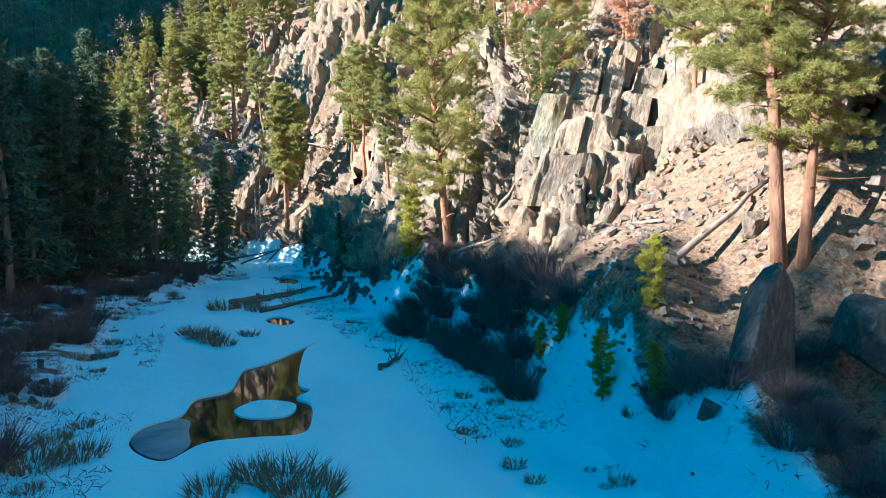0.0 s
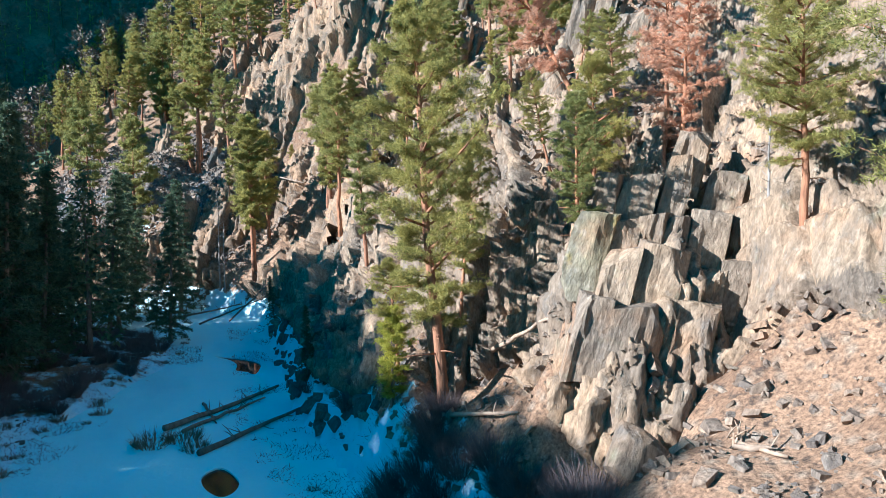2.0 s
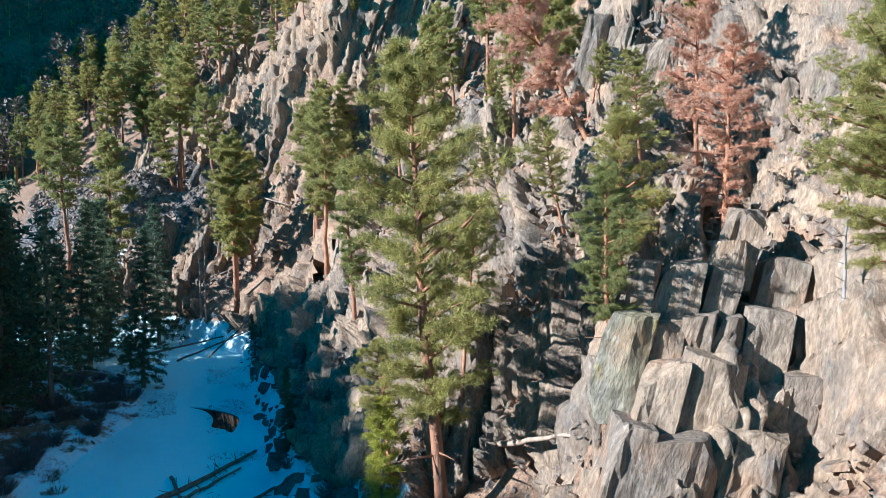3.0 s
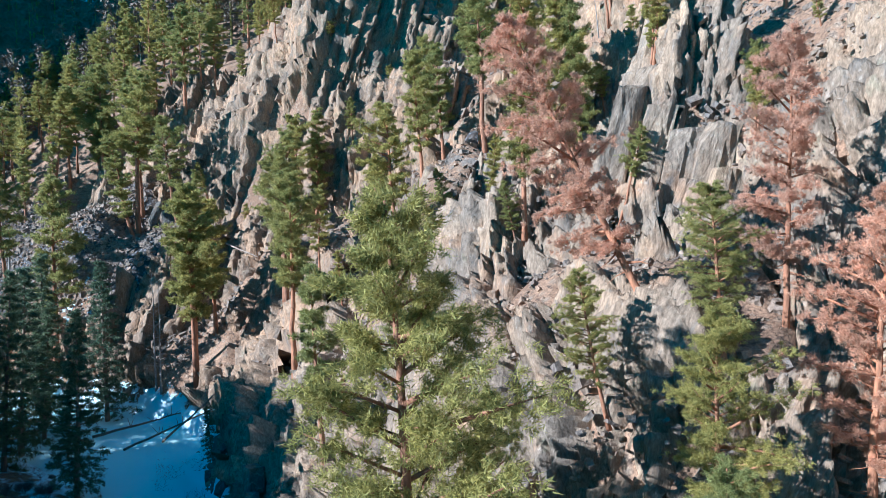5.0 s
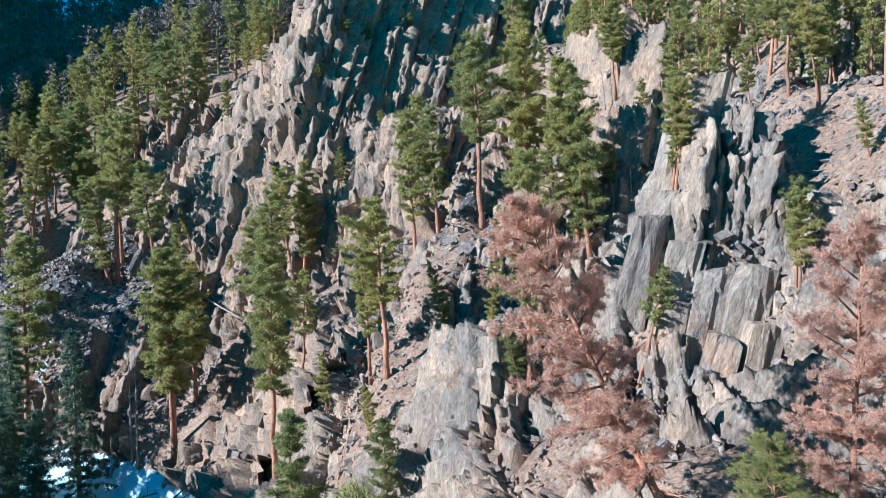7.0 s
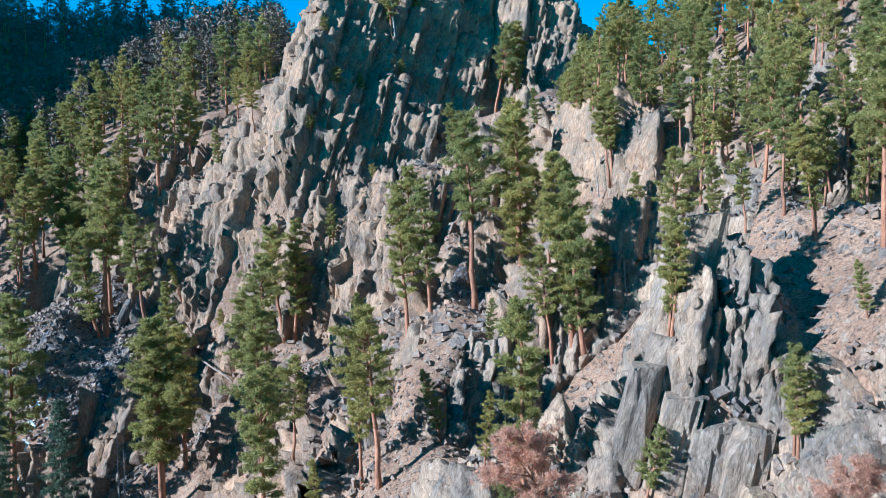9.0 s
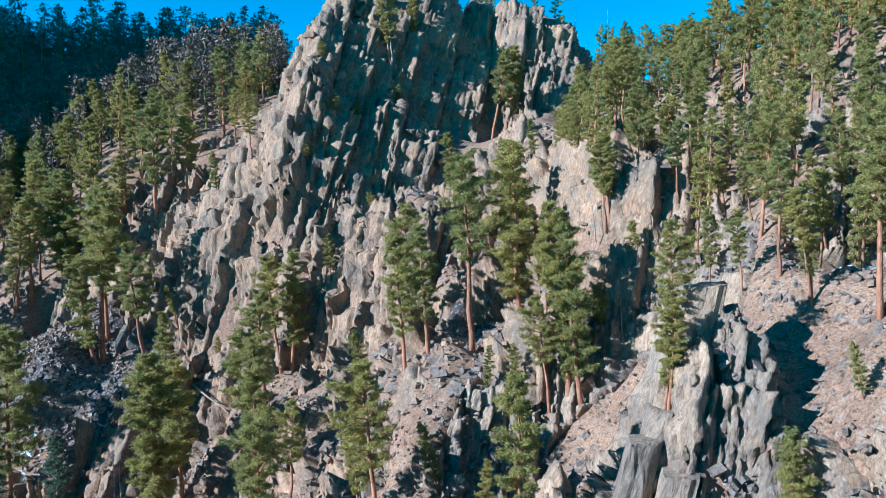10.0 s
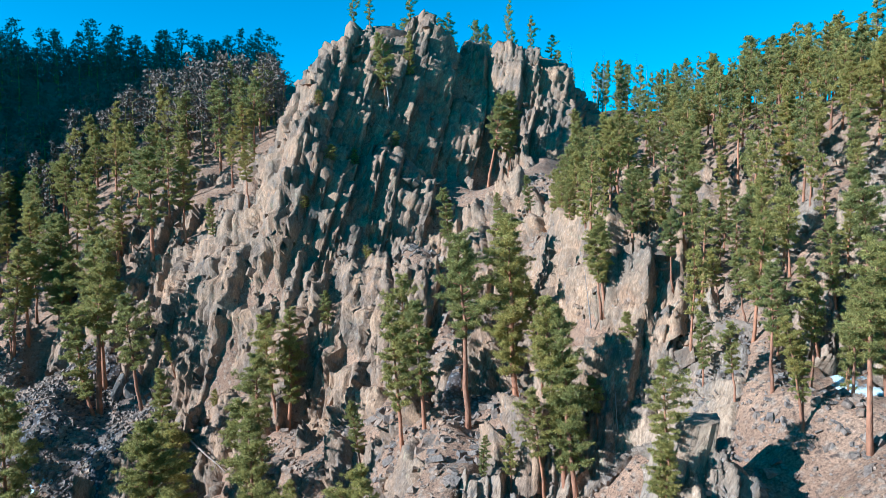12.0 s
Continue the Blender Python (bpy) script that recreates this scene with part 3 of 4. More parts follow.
def rock_block(rng, w, d, h, seed):
    """A broken block of schist: straight leaning sides, chipped corners, split faces."""
    bm = bmesh.new()
    bmesh.ops.create_cube(bm, size=1.0)
    bmesh.ops.subdivide_edges(bm, edges=bm.edges[:], cuts=7, use_grid_fill=True)
    cuts = [(Vector(rng.normal(0, 1, 3)).normalized(), rng.uniform(0.52, 0.66)) for _ in range(7)]
    split, throw = rng.uniform(-0.3, 0.3), rng.uniform(0.03, 0.10)
    taper, tip = rng.uniform(0.0, 0.16), rng.uniform(-0.25, 0.15)
    for v in bm.verts:
        p = v.co.copy()
        for nrm, far in cuts:
            k = p.dot(nrm) - far
            if k > 0:
                p -= nrm * k
        up = p.z + 0.5
        # a joint runs up the front face and throws one side back
        p.y += throw * (p.x > split + 0.2 * p.z) * (p.y < 0)
        p.x, p.y = p.x * (1 - taper * up), p.y * (1 - taper * up)
        q = Vector((p.x * w, p.y * d, p.z * h))
        q += 0.05 * noise.noise_vector(q * 1.7 + Vector((seed, 0, 0))) + 0.025 * noise.noise_vector(Vector((q.x * 6, q.y * 6, q.z * 3)) + Vector((0, seed, 0)))
        q.z += tip * q.x * (up > 0.7)
        v.co = q + Vector((0.24 * q.z, 0.08 * q.z, 0))
    return bm


def crag_tower(rows, label, seed, deep, yellow=(), stretch=1.3):
    rng = np.random.default_rng(seed)
    crag = new("rock_tower")
    tagged(crag, label, "rock tower")
    for n, (x, y, z, w, h) in enumerate(rows):
        d, tall = deep * rng.uniform(1.1, 1.5), h * stretch
        ob = part("rock_block", rock_block(rng, w * 1.12, d, tall, 7.3 * n), LICHEN if n in yellow else SLAB, crag, "streaked with yellow lichen" if n in yellow else "")
        ob.matrix_basis = pose(x - 0.12 * tall, y + d * 0.45, z - tall * 0.5, 0, 0, rng.uniform(-24, -4))


crag_tower(LOW_CRAG, "tower of dark grey blocks with yellow lichen stepping up the slope", 61, 1.5, (5,))
crag_tower(HIGH_CRAG, "leaning spires and great tan slabs on the upper ledge", 62, 1.8, (), 1.9)


# ---- trees ----
def blades(rng, centres, ways, count, length, width, spread_out=1.0):
    """Needle sprays: thin triangles that stand out from each centre."""
    c = np.repeat(centres, count, 0)
    w = np.repeat(ways, count, 0)
    v = rng.normal(size=c.shape)
    v /= np.linalg.norm(v, axis=1, keepdims=True)
    way = w * 0.8 + v * spread_out
    way /= np.linalg.norm(way, axis=1, keepdims=True)
    side = np.cross(way, rng.normal(size=c.shape))
    side /= np.linalg.norm(side, axis=1, keepdims=True) + 1e-6
    n = len(c)
    ln = length * rng.uniform(0.65, 1.25, (n, 1))
    wd = width * rng.uniform(0.7, 1.3, (n, 1))
    root = c + rng.normal(0, 0.42 * length, c.shape) * (1.0, 1.0, 0.7)
    return np.stack([root - side * wd * 0.5, root + side * wd * 0.5, root + way * ln], 1)


def trunk_path(rng, tall, bend, steps=9):
    x = y = 0.0
    path = []
    for i in range(steps + 1):
        t = i / steps
        path.append((x, y, tall * t - 1.6 * (i == 0)))
        x += rng.normal(0, bend)
        y += rng.normal(0, bend)
    return path


def along(path, t):
    i = min(int(t * (len(path) - 1)), len(path) - 2)
    f = t * (len(path) - 1) - i
    return np.array(path[i]) * (1 - f) + np.array(path[i + 1]) * f


def conifer(name, seed, tall=16.0, girth=0.24, low=0.35, limbs=42, reach=2.7, shape="pine", bark=None, needles=None, tufts=17, count=12, blade=(0.40, 0.115), bend=0.06, bare=6):
    """A conifer: trunk with limbs, and a crown of needle sprays."""
    rng = np.random.default_rng(seed)
    tree = new(name)
    path = trunk_path(rng, tall, bend)
    flare = [girth * (1.35 if i == 0 else 1.0) * (1 - 0.93 * (i / 9) ** 1.15) + 0.012 for i in range(10)]
    wood = [tube(path, flare, 7)]
    centres, ways = [], []
    lop = rng.uniform(0, 6.28)
    for i in range(limbs + bare):
        dead = i >= limbs
        t = rng.uniform(low * 0.55, low + 0.1) if dead else low + (1 - low) * (i + rng.uniform(0, 1)) / limbs * 0.985
        a = i * 2.4 + rng.uniform(-0.6, 0.6)
        f = (t - low) / (1 - low)
        if shape == "pine":
            r = reach * (0.5 + 1.25 * f * (1 - f) * 2) * (1 - 0.62 * f ** 3) * rng.uniform(0.55, 1.25) * (1 + 0.28 * math.cos(a - lop))
            rise, sag = rng.uniform(-0.1, 0.45) + 0.5 * f, 0.12
        else:
            r = reach * (1.02 - f) ** 0.85 * rng.uniform(0.75, 1.15) + 0.12
            rise, sag = -0.18 + 0.55 * f, 0.16
        if dead:
            r, rise = reach * rng.uniform(0.25, 0.7), rng.uniform(-0.3, 0.15)
        p = along(path, min(t, 0.995))
        out = np.array([math.cos(a), math.sin(a), rise])
        mid = p + out * r * 0.55 + rng.normal(0, 0.06, 3)
        end = p + out * r + np.array([0, 0, -sag * r + 0.10 * r * (shape == "pine")]) + rng.normal(0, 0.08, 3)
        thick = 0.012 + 0.022 * r * girth / 0.24
        wood.append(tube([p, mid, end], [thick, thick * 0.65, 0.006], 4))
        if dead:
            continue
        k = max(3, int(tufts * (0.45 + 0.55 * r / reach)))
        u = rng.uniform(0.30 if shape == "pine" else 0.12, 1.05, k)[:, None]
        q = np.where(u < 0.55, p + (mid - p) * u / 0.55, mid + (end - mid) * (u - 0.55) / 0.5)
        wander = rng.normal(0, 1, (k, 3)) * (np.array([0.27, 0.27, 0.13]) if shape == "pine" else np.array([0.22, 0.22, 0.07])) * (0.35 + 0.3 * r)
        centres.append(q + wander)
        o = np.array([out[0], out[1], 0.45 if shape == "pine" else -0.25])
        ways.append(np.tile(o / np.linalg.norm(o), (k, 1)))
    part("trunk", merged(*wood), bark, tree, smooth=True)
    if needles:
        triangles("crown", blades(rng, np.concatenate(centres), np.concatenate(ways), count, *blade), needles, tree)
    return tree


LABELS = {
    "pine_near": ("tall ponderosa pine with orange plated bark and long needles", "pine tree", "pines on the slope"),
    "pine": ("ponderosa pine with orange bark and open green crown on the slope", "pine tree", "pines on the slope"),
    "spruce": ("dark green conical spruce in the shaded valley bottom", "spruce tree", "spruces along the creek"),
    "red": ("dead pine with rust-red needles still on its limbs", "dead tree", "dead pines"),
    "snag": ("bare grey dead standing tree with thin twigs", "dead tree", "bare snags"),
    "young": ("young bright green pine sapling on the slope", "sapling", "saplings"),
    "pine_far": ("pine on a wooded slope, some added unseen for shade", "pine tree", "pines on the ridges"),
    "spruce_far": ("narrow conifer on the opposite bank, many added unseen for shade", "conifer", "conifers on the far slope"),
}
NAMES = {"pine_near": "pine_tree", "pine": "pine_tree", "spruce": "spruce_tree", "red": "dead_red_pine", "snag": "bare_snag", "young": "pine_sapling", "pine_far": "ridge_pine", "spruce_far": "forest_conifer"}
RECIPES = {
    "pine_near": [dict(seed=s, low=l, limbs=n, reach=r, bark=BARK, needles=PINE, bend=b, tufts=44, count=44, blade=(0.19, 0.026), bare=10, girth=0.24) for s, l, n, r, b in ((6, 0.28, 70, 3.0, 0.06), (7, 0.34, 62, 2.7, 0.07), (8, 0.24, 68, 2.6, 0.06))],
    "pine": [dict(seed=s, low=l, limbs=n, reach=r, bark=BARK, needles=PINE, bend=b, tufts=24, count=30, blade=(0.25, 0.058)) for s, l, n, r, b in ((1, 0.28, 54, 1.9, 0.06), (2, 0.40, 46, 2.2, 0.10), (3, 0.18, 58, 1.7, 0.07), (4, 0.48, 42, 2.0, 0.11), (5, 0.32, 50, 1.6, 0.06))],
    "spruce": [dict(seed=s, low=0.07, limbs=84, reach=r, shape="spruce", bark=BARK_GREY, needles=SPRUCE, girth=0.2, tufts=14, count=22, blade=(0.26, 0.07), bend=0.03, bare=2) for s, r in ((11, 2.5), (12, 2.2), (13, 2.8))],
    "red": [dict(seed=s, low=l, limbs=58, reach=3.1, bark=BARK, needles=RED, tufts=n, count=44, blade=(0.20, 0.036), bare=14) for s, l, n in ((21, 0.22, 36), (22, 0.14, 30))],
    "snag": [dict(seed=s, low=0.2, limbs=46, reach=1.3, bark=SNAG, needles=None, girth=0.16, bend=0.07) for s in (31, 32)],
    "young": [dict(seed=s, low=0.10, limbs=40, reach=2.6, bark=BARK_GREY, needles=PINE_PALE, girth=0.22, tufts=16, count=26, blade=(0.6, 0.11), bare=0) for s in (41, 42)],
    "pine_far": [dict(seed=s, low=l, limbs=26, reach=r, bark=BARK, needles=PINE, tufts=13, count=18, blade=(0.40, 0.125), bend=0.07, bare=4) for s, l, r in ((51, 0.28, 2.0), (52, 0.42, 2.2), (53, 0.2, 1.8), (54, 0.48, 2.0))],
    "spruce_far": [dict(seed=s, low=0.12, limbs=34, reach=r, shape="spruce", bark=BARK_GREY, needles=SPRUCE, tufts=7, count=7, blade=(0.75, 0.28), bend=0.04, bare=2) for s, r in ((61, 2.5), (62, 2.9))],
}
stock = {}


def plant(kind, x, y, tall, pick, lean=(0, 0), spin=None, broad=1.0):
    """Stands a tree of a kind on the ground."""
    rng = random.Random(int(x * 131 + y * 977))
    k = (kind, pick % len(RECIPES[kind]))
    s = tall / 16.0
    m = pose(x, y, float(height(x, y)) - 0.15, lean[0], lean[1], 0) @ pose(0, 0, 0, 0, 0, rng.uniform(0, 360) if spin is None else spin)
    wide = s * rng.uniform(0.92, 1.12) * broad
    if k not in stock:
        ob = conifer(NAMES[kind], **RECIPES[kind][k[1]])
        label, category, group = LABELS[kind]
        tagged(ob, label, category, group)
        stock[k] = (ob, (wide, wide, s))
        ob.matrix_basis = m @ Matrix.Diagonal((wide, wide, s, 1))
        return ob
    first, (a, b, c) = stock[k]
    return copy_thing(first, m @ Matrix.Diagonal((wide / a, wide / b, s / c, 1)))


PLANTED = []


def grove(kind, rows):
    for i, (x, y, tall, *lean) in enumerate(rows):
        plant(kind, x, y, tall, i, (lean[0] if lean else 0, lean[1] if len(lean) > 1 else 0), broad=lean[2] if len(lean) > 2 else 1.0)
        PLANTED.append((x, y))


# x, y, height and lean of each tree
grove("pine", [(15.3, 57.4, 4.3, 0, -3), (15.3, 57.7, 4.5, 0, -1), (18.7, 58.5, 2.5, 0, -12), (9.6, 59.1, 4.6, 0, 14), (5.6, 61.8, 10.5, 0, -1), (5.2, 61.8, 3.5, 0, -11), (12.1, 61.9, 4.8, 0, 2), (12, 62.1, 5.2, 0, 1), (22.2, 62.5, 9.9, 0, -3), (-4.7, 62.9, 11.5, 0, -3), (-0.7, 63.1, 5.8, 0, -3), (12.9, 63.3, 6.3, 0, -1), (4.3, 64.9, 3.8, 0, 4), (20.9, 65.7, 5.9, 0, -7), (21, 65.8, 4.6, 0, -3), (-1.7, 70.6, 3.6, 0, -7), (19.9, 70.7, 4.9, 0, -5), (23, 71.6, 4.7, 0, -3), (28.6, 71.6, 10, 0, -2), (25.7, 72, 6.1, 0, -11), (27.3, 72.9, 6.2, 0, -5), (-0.9, 74, 11, 0, -5)])
grove("pine", [(19.8, 74.5, 5.1, 0, -3), (23, 75.5, 4.3, 0, -11), (3, 75.7, 4.7, 0, -14), (26.2, 76, 5.5, 0, -5), (-4.7, 76.1, 4.6, 0, -4), (-2, 76.1, 7.9, 0, -2), (-8.4, 78.1, 14.2, 0, -1), (12.9, 78.3, 13.4, 0, -6), (22.9, 78.8, 4.6, 0, -6), (12.2, 79, 13.6, 0, -7), (12.4, 79, 9.5, 0, -3), (10.8, 79, 8.1, 0, -8), (12.1, 79.1, 6.9, 0, -3), (14.7, 79.5, 4.7, 0, -5), (17.2, 80.1, 4.8, 0, -5), (8.7, 80.2, 4.1, 0, -3), (26.1, 80.8, 6, 0, -1), (6.6, 80.8, 3.6, 0, 6), (20.6, 81.4, 6, 0, -5), (22.8, 82.7, 6.6, 0, -4), (16.1, 83, 6.8, 0, -4), (15.9, 83.1, 6.1, 0, -4)])
grove("pine", [(12.2, 86.1, 5.8, 0, -5), (-7.6, 86.2, 8.4, 0, 1), (10.9, 89, 15.5, 0, -4), (6.9, 90.4, 16.3, 0, -2), (3.4, 91.4, 11.6, 0, -4), (1.5, 92.4, 12.3, 0, -4), (13.2, 92.6, 6.9, 0, -8), (-11.1, 92.7, 14.6, 0, -1), (7, 94.8, 12.2, 0, 0), (11.4, 95, 13, 0, -1), (-2.1, 95.8, 6.7, 0, -8), (2, 96.2, 12.9, 0, -2), (11.7, 96.8, 11.3, 0, -5), (-12, 97, 14.3, 0, -1), (-21.6, 100.1, 19.6, 0, -2), (-21.7, 100.2, 19.6, 0, -1), (-12.2, 103.4, 13.2, 0, -2), (-13.7, 103.8, 5.3, 0, 1), (-20.6, 104.3, 8.2, 0, -3), (-20.8, 104.6, 14.5, 0, -2), (24.9, 105.3, 5.9, 0, 5), (18.1, 106.7, 7.2, 0, 2)])
grove("pine", [(-40.2, 110.1, 22, 0, 1), (-11.7, 111.5, 13, 0, -6), (-10.7, 111.7, 13.3, 0, 2), (-28, 112.8, 5.9, 0, 2), (17, 112.9, 5.8, 0, -7), (-6.3, 113.5, 5.5, 0, -3), (22.4, 113.6, 7.5, 0, 2), (-24.6, 113.8, 11, 0, -2), (-47.5, 114.3, 22, 0, -1), (8.1, 115.3, 9.2, 0, -6), (13.5, 115.6, 5.3, 0, -0), (-29.8, 122.3, 14.9, 0, -6), (-36.4, 124.7, 14.5, 0, -12), (-36, 125.2, 22, 0, -0), (-26.9, 126.3, 5.4, 0, -14), (-36.6, 129, 20, 0, -3), (-18, 131.4, 7.2, 0, -4), (-22.8, 131.9, 6.1, 0, -6), (15, 134.8, 14.5, 0, 10), (18.4, 135.4, 13.8, 0, 2), (0.8, 135.9, 11.2, 0, -6), (-52.6, 137.6, 8.1, 0, -1)])
grove("pine", [(30.3, 137.9, 7.5, 0, -13), (-52.4, 137.9, 15.8, 0, 6), (4.2, 139.1, 7.8, 0, 0), (-45.6, 139.6, 12.2, 0, -5), (-51.2, 139.6, 14.7, 0, 0), (-46, 139.6, 19, 0, -1), (-45, 140, 12.4, 0, -2), (-47, 140.1, 18.1, 0, -2), (-51.2, 142.6, 10.9, 0, -0), (-34.6, 143.6, 17.4, 0, -1), (-39.9, 144.3, 11.1, 0, -1), (-30, 145, 13, 0, -1), (-45.3, 147.7, 16.6, 0, -1)])
grove("pine_near", [(11.2, 22.3, 11.7, 0, 6), (10.7, 22.8, 15.6, 0, -3), (13.9, 30.7, 6.2, 0, -5), (12.3, 35.1, 9.6, 0, -2), (7.0, 42.6, 8, 0, -1), (5.5, 38.5, 6.4, 0, -1), (14.2, 38.9, 3.5, 0, -7), (-1.8, 45.9, 5.8, 0, -5), (0.4, 44.2, 19.0, 0, -3), (9.1, 47, 5.5, 0, -5), (1.2, 47.5, 9.9, 0, 5, 0.7), (6, 48.7, 4.9, 0, -12)])
grove("young", [(5.9, 19.2, 1.8, 0, -9), (4.8, 21.7, 2.3, 0, -2), (6.4, 21.9, 2.5, 0, 3), (4.2, 26.2, 1.6, 0, 7), (3.6, 27.2, 1.6, 0, 4), (-2.1, 45.1, 4.7, 0, -1)])
grove("spruce", [(-32.6, 57, 14.8, 0, 2), (-8.3, 58.2, 5.1, 0, -1), (-32.8, 58.4, 18.9, 0, 3), (-31.6, 58.5, 18, 0, 4), (-36.2, 58.7, 17, 0, 3), (-34.9, 58.9, 17.9, 0, 2), (-30.4, 62.2, 19.9, 0, 4), (-33.7, 62.8, 18.1, 0, 3), (-31.5, 62.8, 21.5, 0, 2), (-32.6, 67, 19.3, 0, 3), (-30.3, 67.2, 15.5, 0, 4), (-31.2, 73.9, 11.3, 0, 1), (-36.1, 79.4, 13.3, 0, 3), (-25.4, 81, 14.7, 0, 2), (-15.8, 83.5, 4.8, 0, -5), (-33.2, 85.5, 16.8, 0, 4), (-38.6, 87.8, 10.1, 0, 1), (-30.2, 90.1, 8.1, 0, 6), (-34.6, 91, 17.3, 0, 3), (-39.4, 94.9, 12.9, 0, 1), (-34.9, 95.6, 13.7, 0, 5), (-31.1, 101, 17.4, 0, -1)])
grove("spruce", [(-37.5, 102.1, 18.4, 0, -0), (-41.5, 108, 9.3, 0, -0), (-51.1, 114.6, 12.2, 0, 1)])
grove("snag", [(11.8, 36.6, 6.0, 0, -1), (15.9, 79.1, 4.6, 0, -5), (15.2, 83.4, 4.1, 0, -6), (-26, 102.4, 11.5, 0, -0), (-26.8, 103.2, 12.6, 0, -1), (-50.2, 119.6, 15.9, 0, 2), (1.2, 135.8, 11.2, 0, -4), (30.3, 137.9, 6.3, 0, -4)])
grove("red", [(12.4, 49.6, 10.0, 0, 1, 0.75)])
# juniper-like bushes on the ledges of the crag, made from squat broad pines
grove("pine", [(-6.5, 125.3, 3.0, 0, 0, 1.9), (-9.5, 121.6, 2.6, 0, 0, 2.0), (-3.6, 127.6, 2.8, 0, 0, 1.8), (-1.8, 119.2, 3.0, 0, 0, 1.9), (2, 132.2, 3.2, 0, 0, 1.8), (-8.4, 130.5, 2.6, 0, 0, 2.0), (-14, 117, 2.4, 0, 0, 1.9), (-20.5, 120, 2.6, 0, 0, 1.8)])
# dead pines, one of which leans far over
grove("red", [(8.0, 50.3, 11.5, -3, -25, 0.8), (10.9, 42.7, 8.2, 0, 1, 0.85)])


def wood(kinds, x0, x1, y0, y1, tries, gap, tall, keep, seed, broad=1.0):
    """A wood of scattered trees where keep(x, y, steepness) allows one."""
    rng = random.Random(seed)
    for n in range(tries):
        x, y = rng.uniform(x0, x1), rng.uniform(y0, y1)
        kind, size = rng.choice(kinds), rng.uniform(*tall)
        if any((x - a) ** 2 + (y - b) ** 2 < gap * gap for a, b in PLANTED):
            continue
        gx, gy = slope(x, y, 2.0)
        if not keep(x, y, float(np.hypot(gx, gy))):
            continue
        PLANTED.append((x, y))
        plant(kind, x, y, size, rng.randrange(9), (rng.gauss(0, 1.5), rng.gauss(0, 1.5)), broad=broad)


def off_creek(x, y):
    return float(aside(FOOT, x, y)), -float(aside(BANK, x, y))


# the far ridge and the shaded slope below it: a wood too far to count
def far_woods(x0, x1, y0, y1, tries, gap, tall, keep, seed):
    rng = random.Random(seed)
    kinds = [conifer("far_tree", s, low=0.2, limbs=20, reach=3.0, shape=k, bark=BARK_GREY, needles=n, tufts=5, count=6, blade=(1.0, 0.42), bend=0.07, bare=3) for s, k, n in ((81, "pine", PINE), (82, "spruce", SPRUCE), (83, "pine", PINE))]
    shapes = []
    for tree in kinds:
        pair = []
        for child in tree.children:
            me = child.data
            me.calc_loop_triangles()
            co, tri = np.zeros(len(me.vertices) * 3, np.float32), np.zeros(len(me.loop_triangles) * 3, np.int32)
            me.vertices.foreach_get("co", co)
            me.loop_triangles.foreach_get("vertices", tri)
            pair.append(co.reshape(-1, 3)[tri].reshape(-1, 3, 3))
        shapes.append(pair)
    stems, crowns, dark, taken = [], [], [], []
    for n in range(tries):
        x, y, which, size, turn = rng.uniform(x0, x1), rng.uniform(y0, y1), rng.randrange(3), rng.uniform(*tall), rng.uniform(0, 6.28)
        if not keep(x, y) or any((x - a) ** 2 + (y - b) ** 2 < gap * gap for a, b in taken):
            continue
        taken.append((x, y))
        c, s = math.cos(turn) * size / 16, math.sin(turn) * size / 16
        m = np.array([(c, -s, 0), (s, c, 0), (0, 0, size / 16)])
        at = np.array([x, y, float(height(x, y)) - 0.2])
        stems.append(shapes[which][0] @ m.T + at)
        (dark if which == 1 else crowns).append(shapes[which][1] @ m.T + at)
    for tree in kinds:
        for child in list(tree.children):
            bpy.data.objects.remove(child)
        bpy.data.objects.remove(tree)
    for name, group, material in (("far_wood_trunks", stems, BARK_GREY), ("far_wood_pines", crowns, PINE), ("far_wood_spruces", dark, SPRUCE)):
        tagged(triangles(name, np.concatenate(group), material), "dense conifer wood on the distant shaded hill", "woods", kind="stuff")


far_woods(-175, -20, 138, 300, 2900, 3.8, (10, 16), lambda x, y: x < -14 - 0.15 * (y - 145) and x > -0.66 * y - 4 and off_creek(x, y)[0] > 6 and float(height(x, y)) > 15 and (y > 165 or x < -66), 71)
# pines behind the shoulder of the crag
wood(["pine", "pine_far", "pine_far"], -80, -20, 130, 176, 380, 3.5, (9, 14), lambda x, y, s: off_creek(x, y)[0] > 14 and y > 146 + 0.5 * (x + 30) and y > 132, 77)
# the crest to the east
wood(["pine", "pine_far", "pine", "snag", "snag"], 16, 110, 116, 185, 420, 3.7, (8, 12), lambda x, y, s: s < 1.6 and not (y < 150 and x < 30) and x < 0.75 * (y - 20), 72, 0.72)
# the east slope above the ledges
wood(["pine_far", "pine_far", "pine"], 14, 62, 66, 110, 3400, 1.8, (5, 8.5), lambda x, y, s: s < 2.3 and x > (20 if y < 84 else 14) and 0.16 * (y - 30) + 6 < x < 0.72 * (y - 20), 73, 0.95)
# the opposite bank: spruces, and unseen trees added to shade the creek
wood(["spruce", "spruce_far", "spruce_far"], -70, -22, 48, 98, 360, 3.2, (13, 19), lambda x, y, s: 5 < off_creek(x, y)[1] < 30, 74)
wood(["pine_far", "spruce_far"], -85, -20, -50, 50, 480, 3.6, (14, 17.5), lambda x, y, s: off_creek(x, y)[1] > 11, 76)
# top of the crag
wood(["pine_far"], -12, 40, 142, 165, 60, 3.5, (6, 10), lambda x, y, s: s < 1.2, 75)
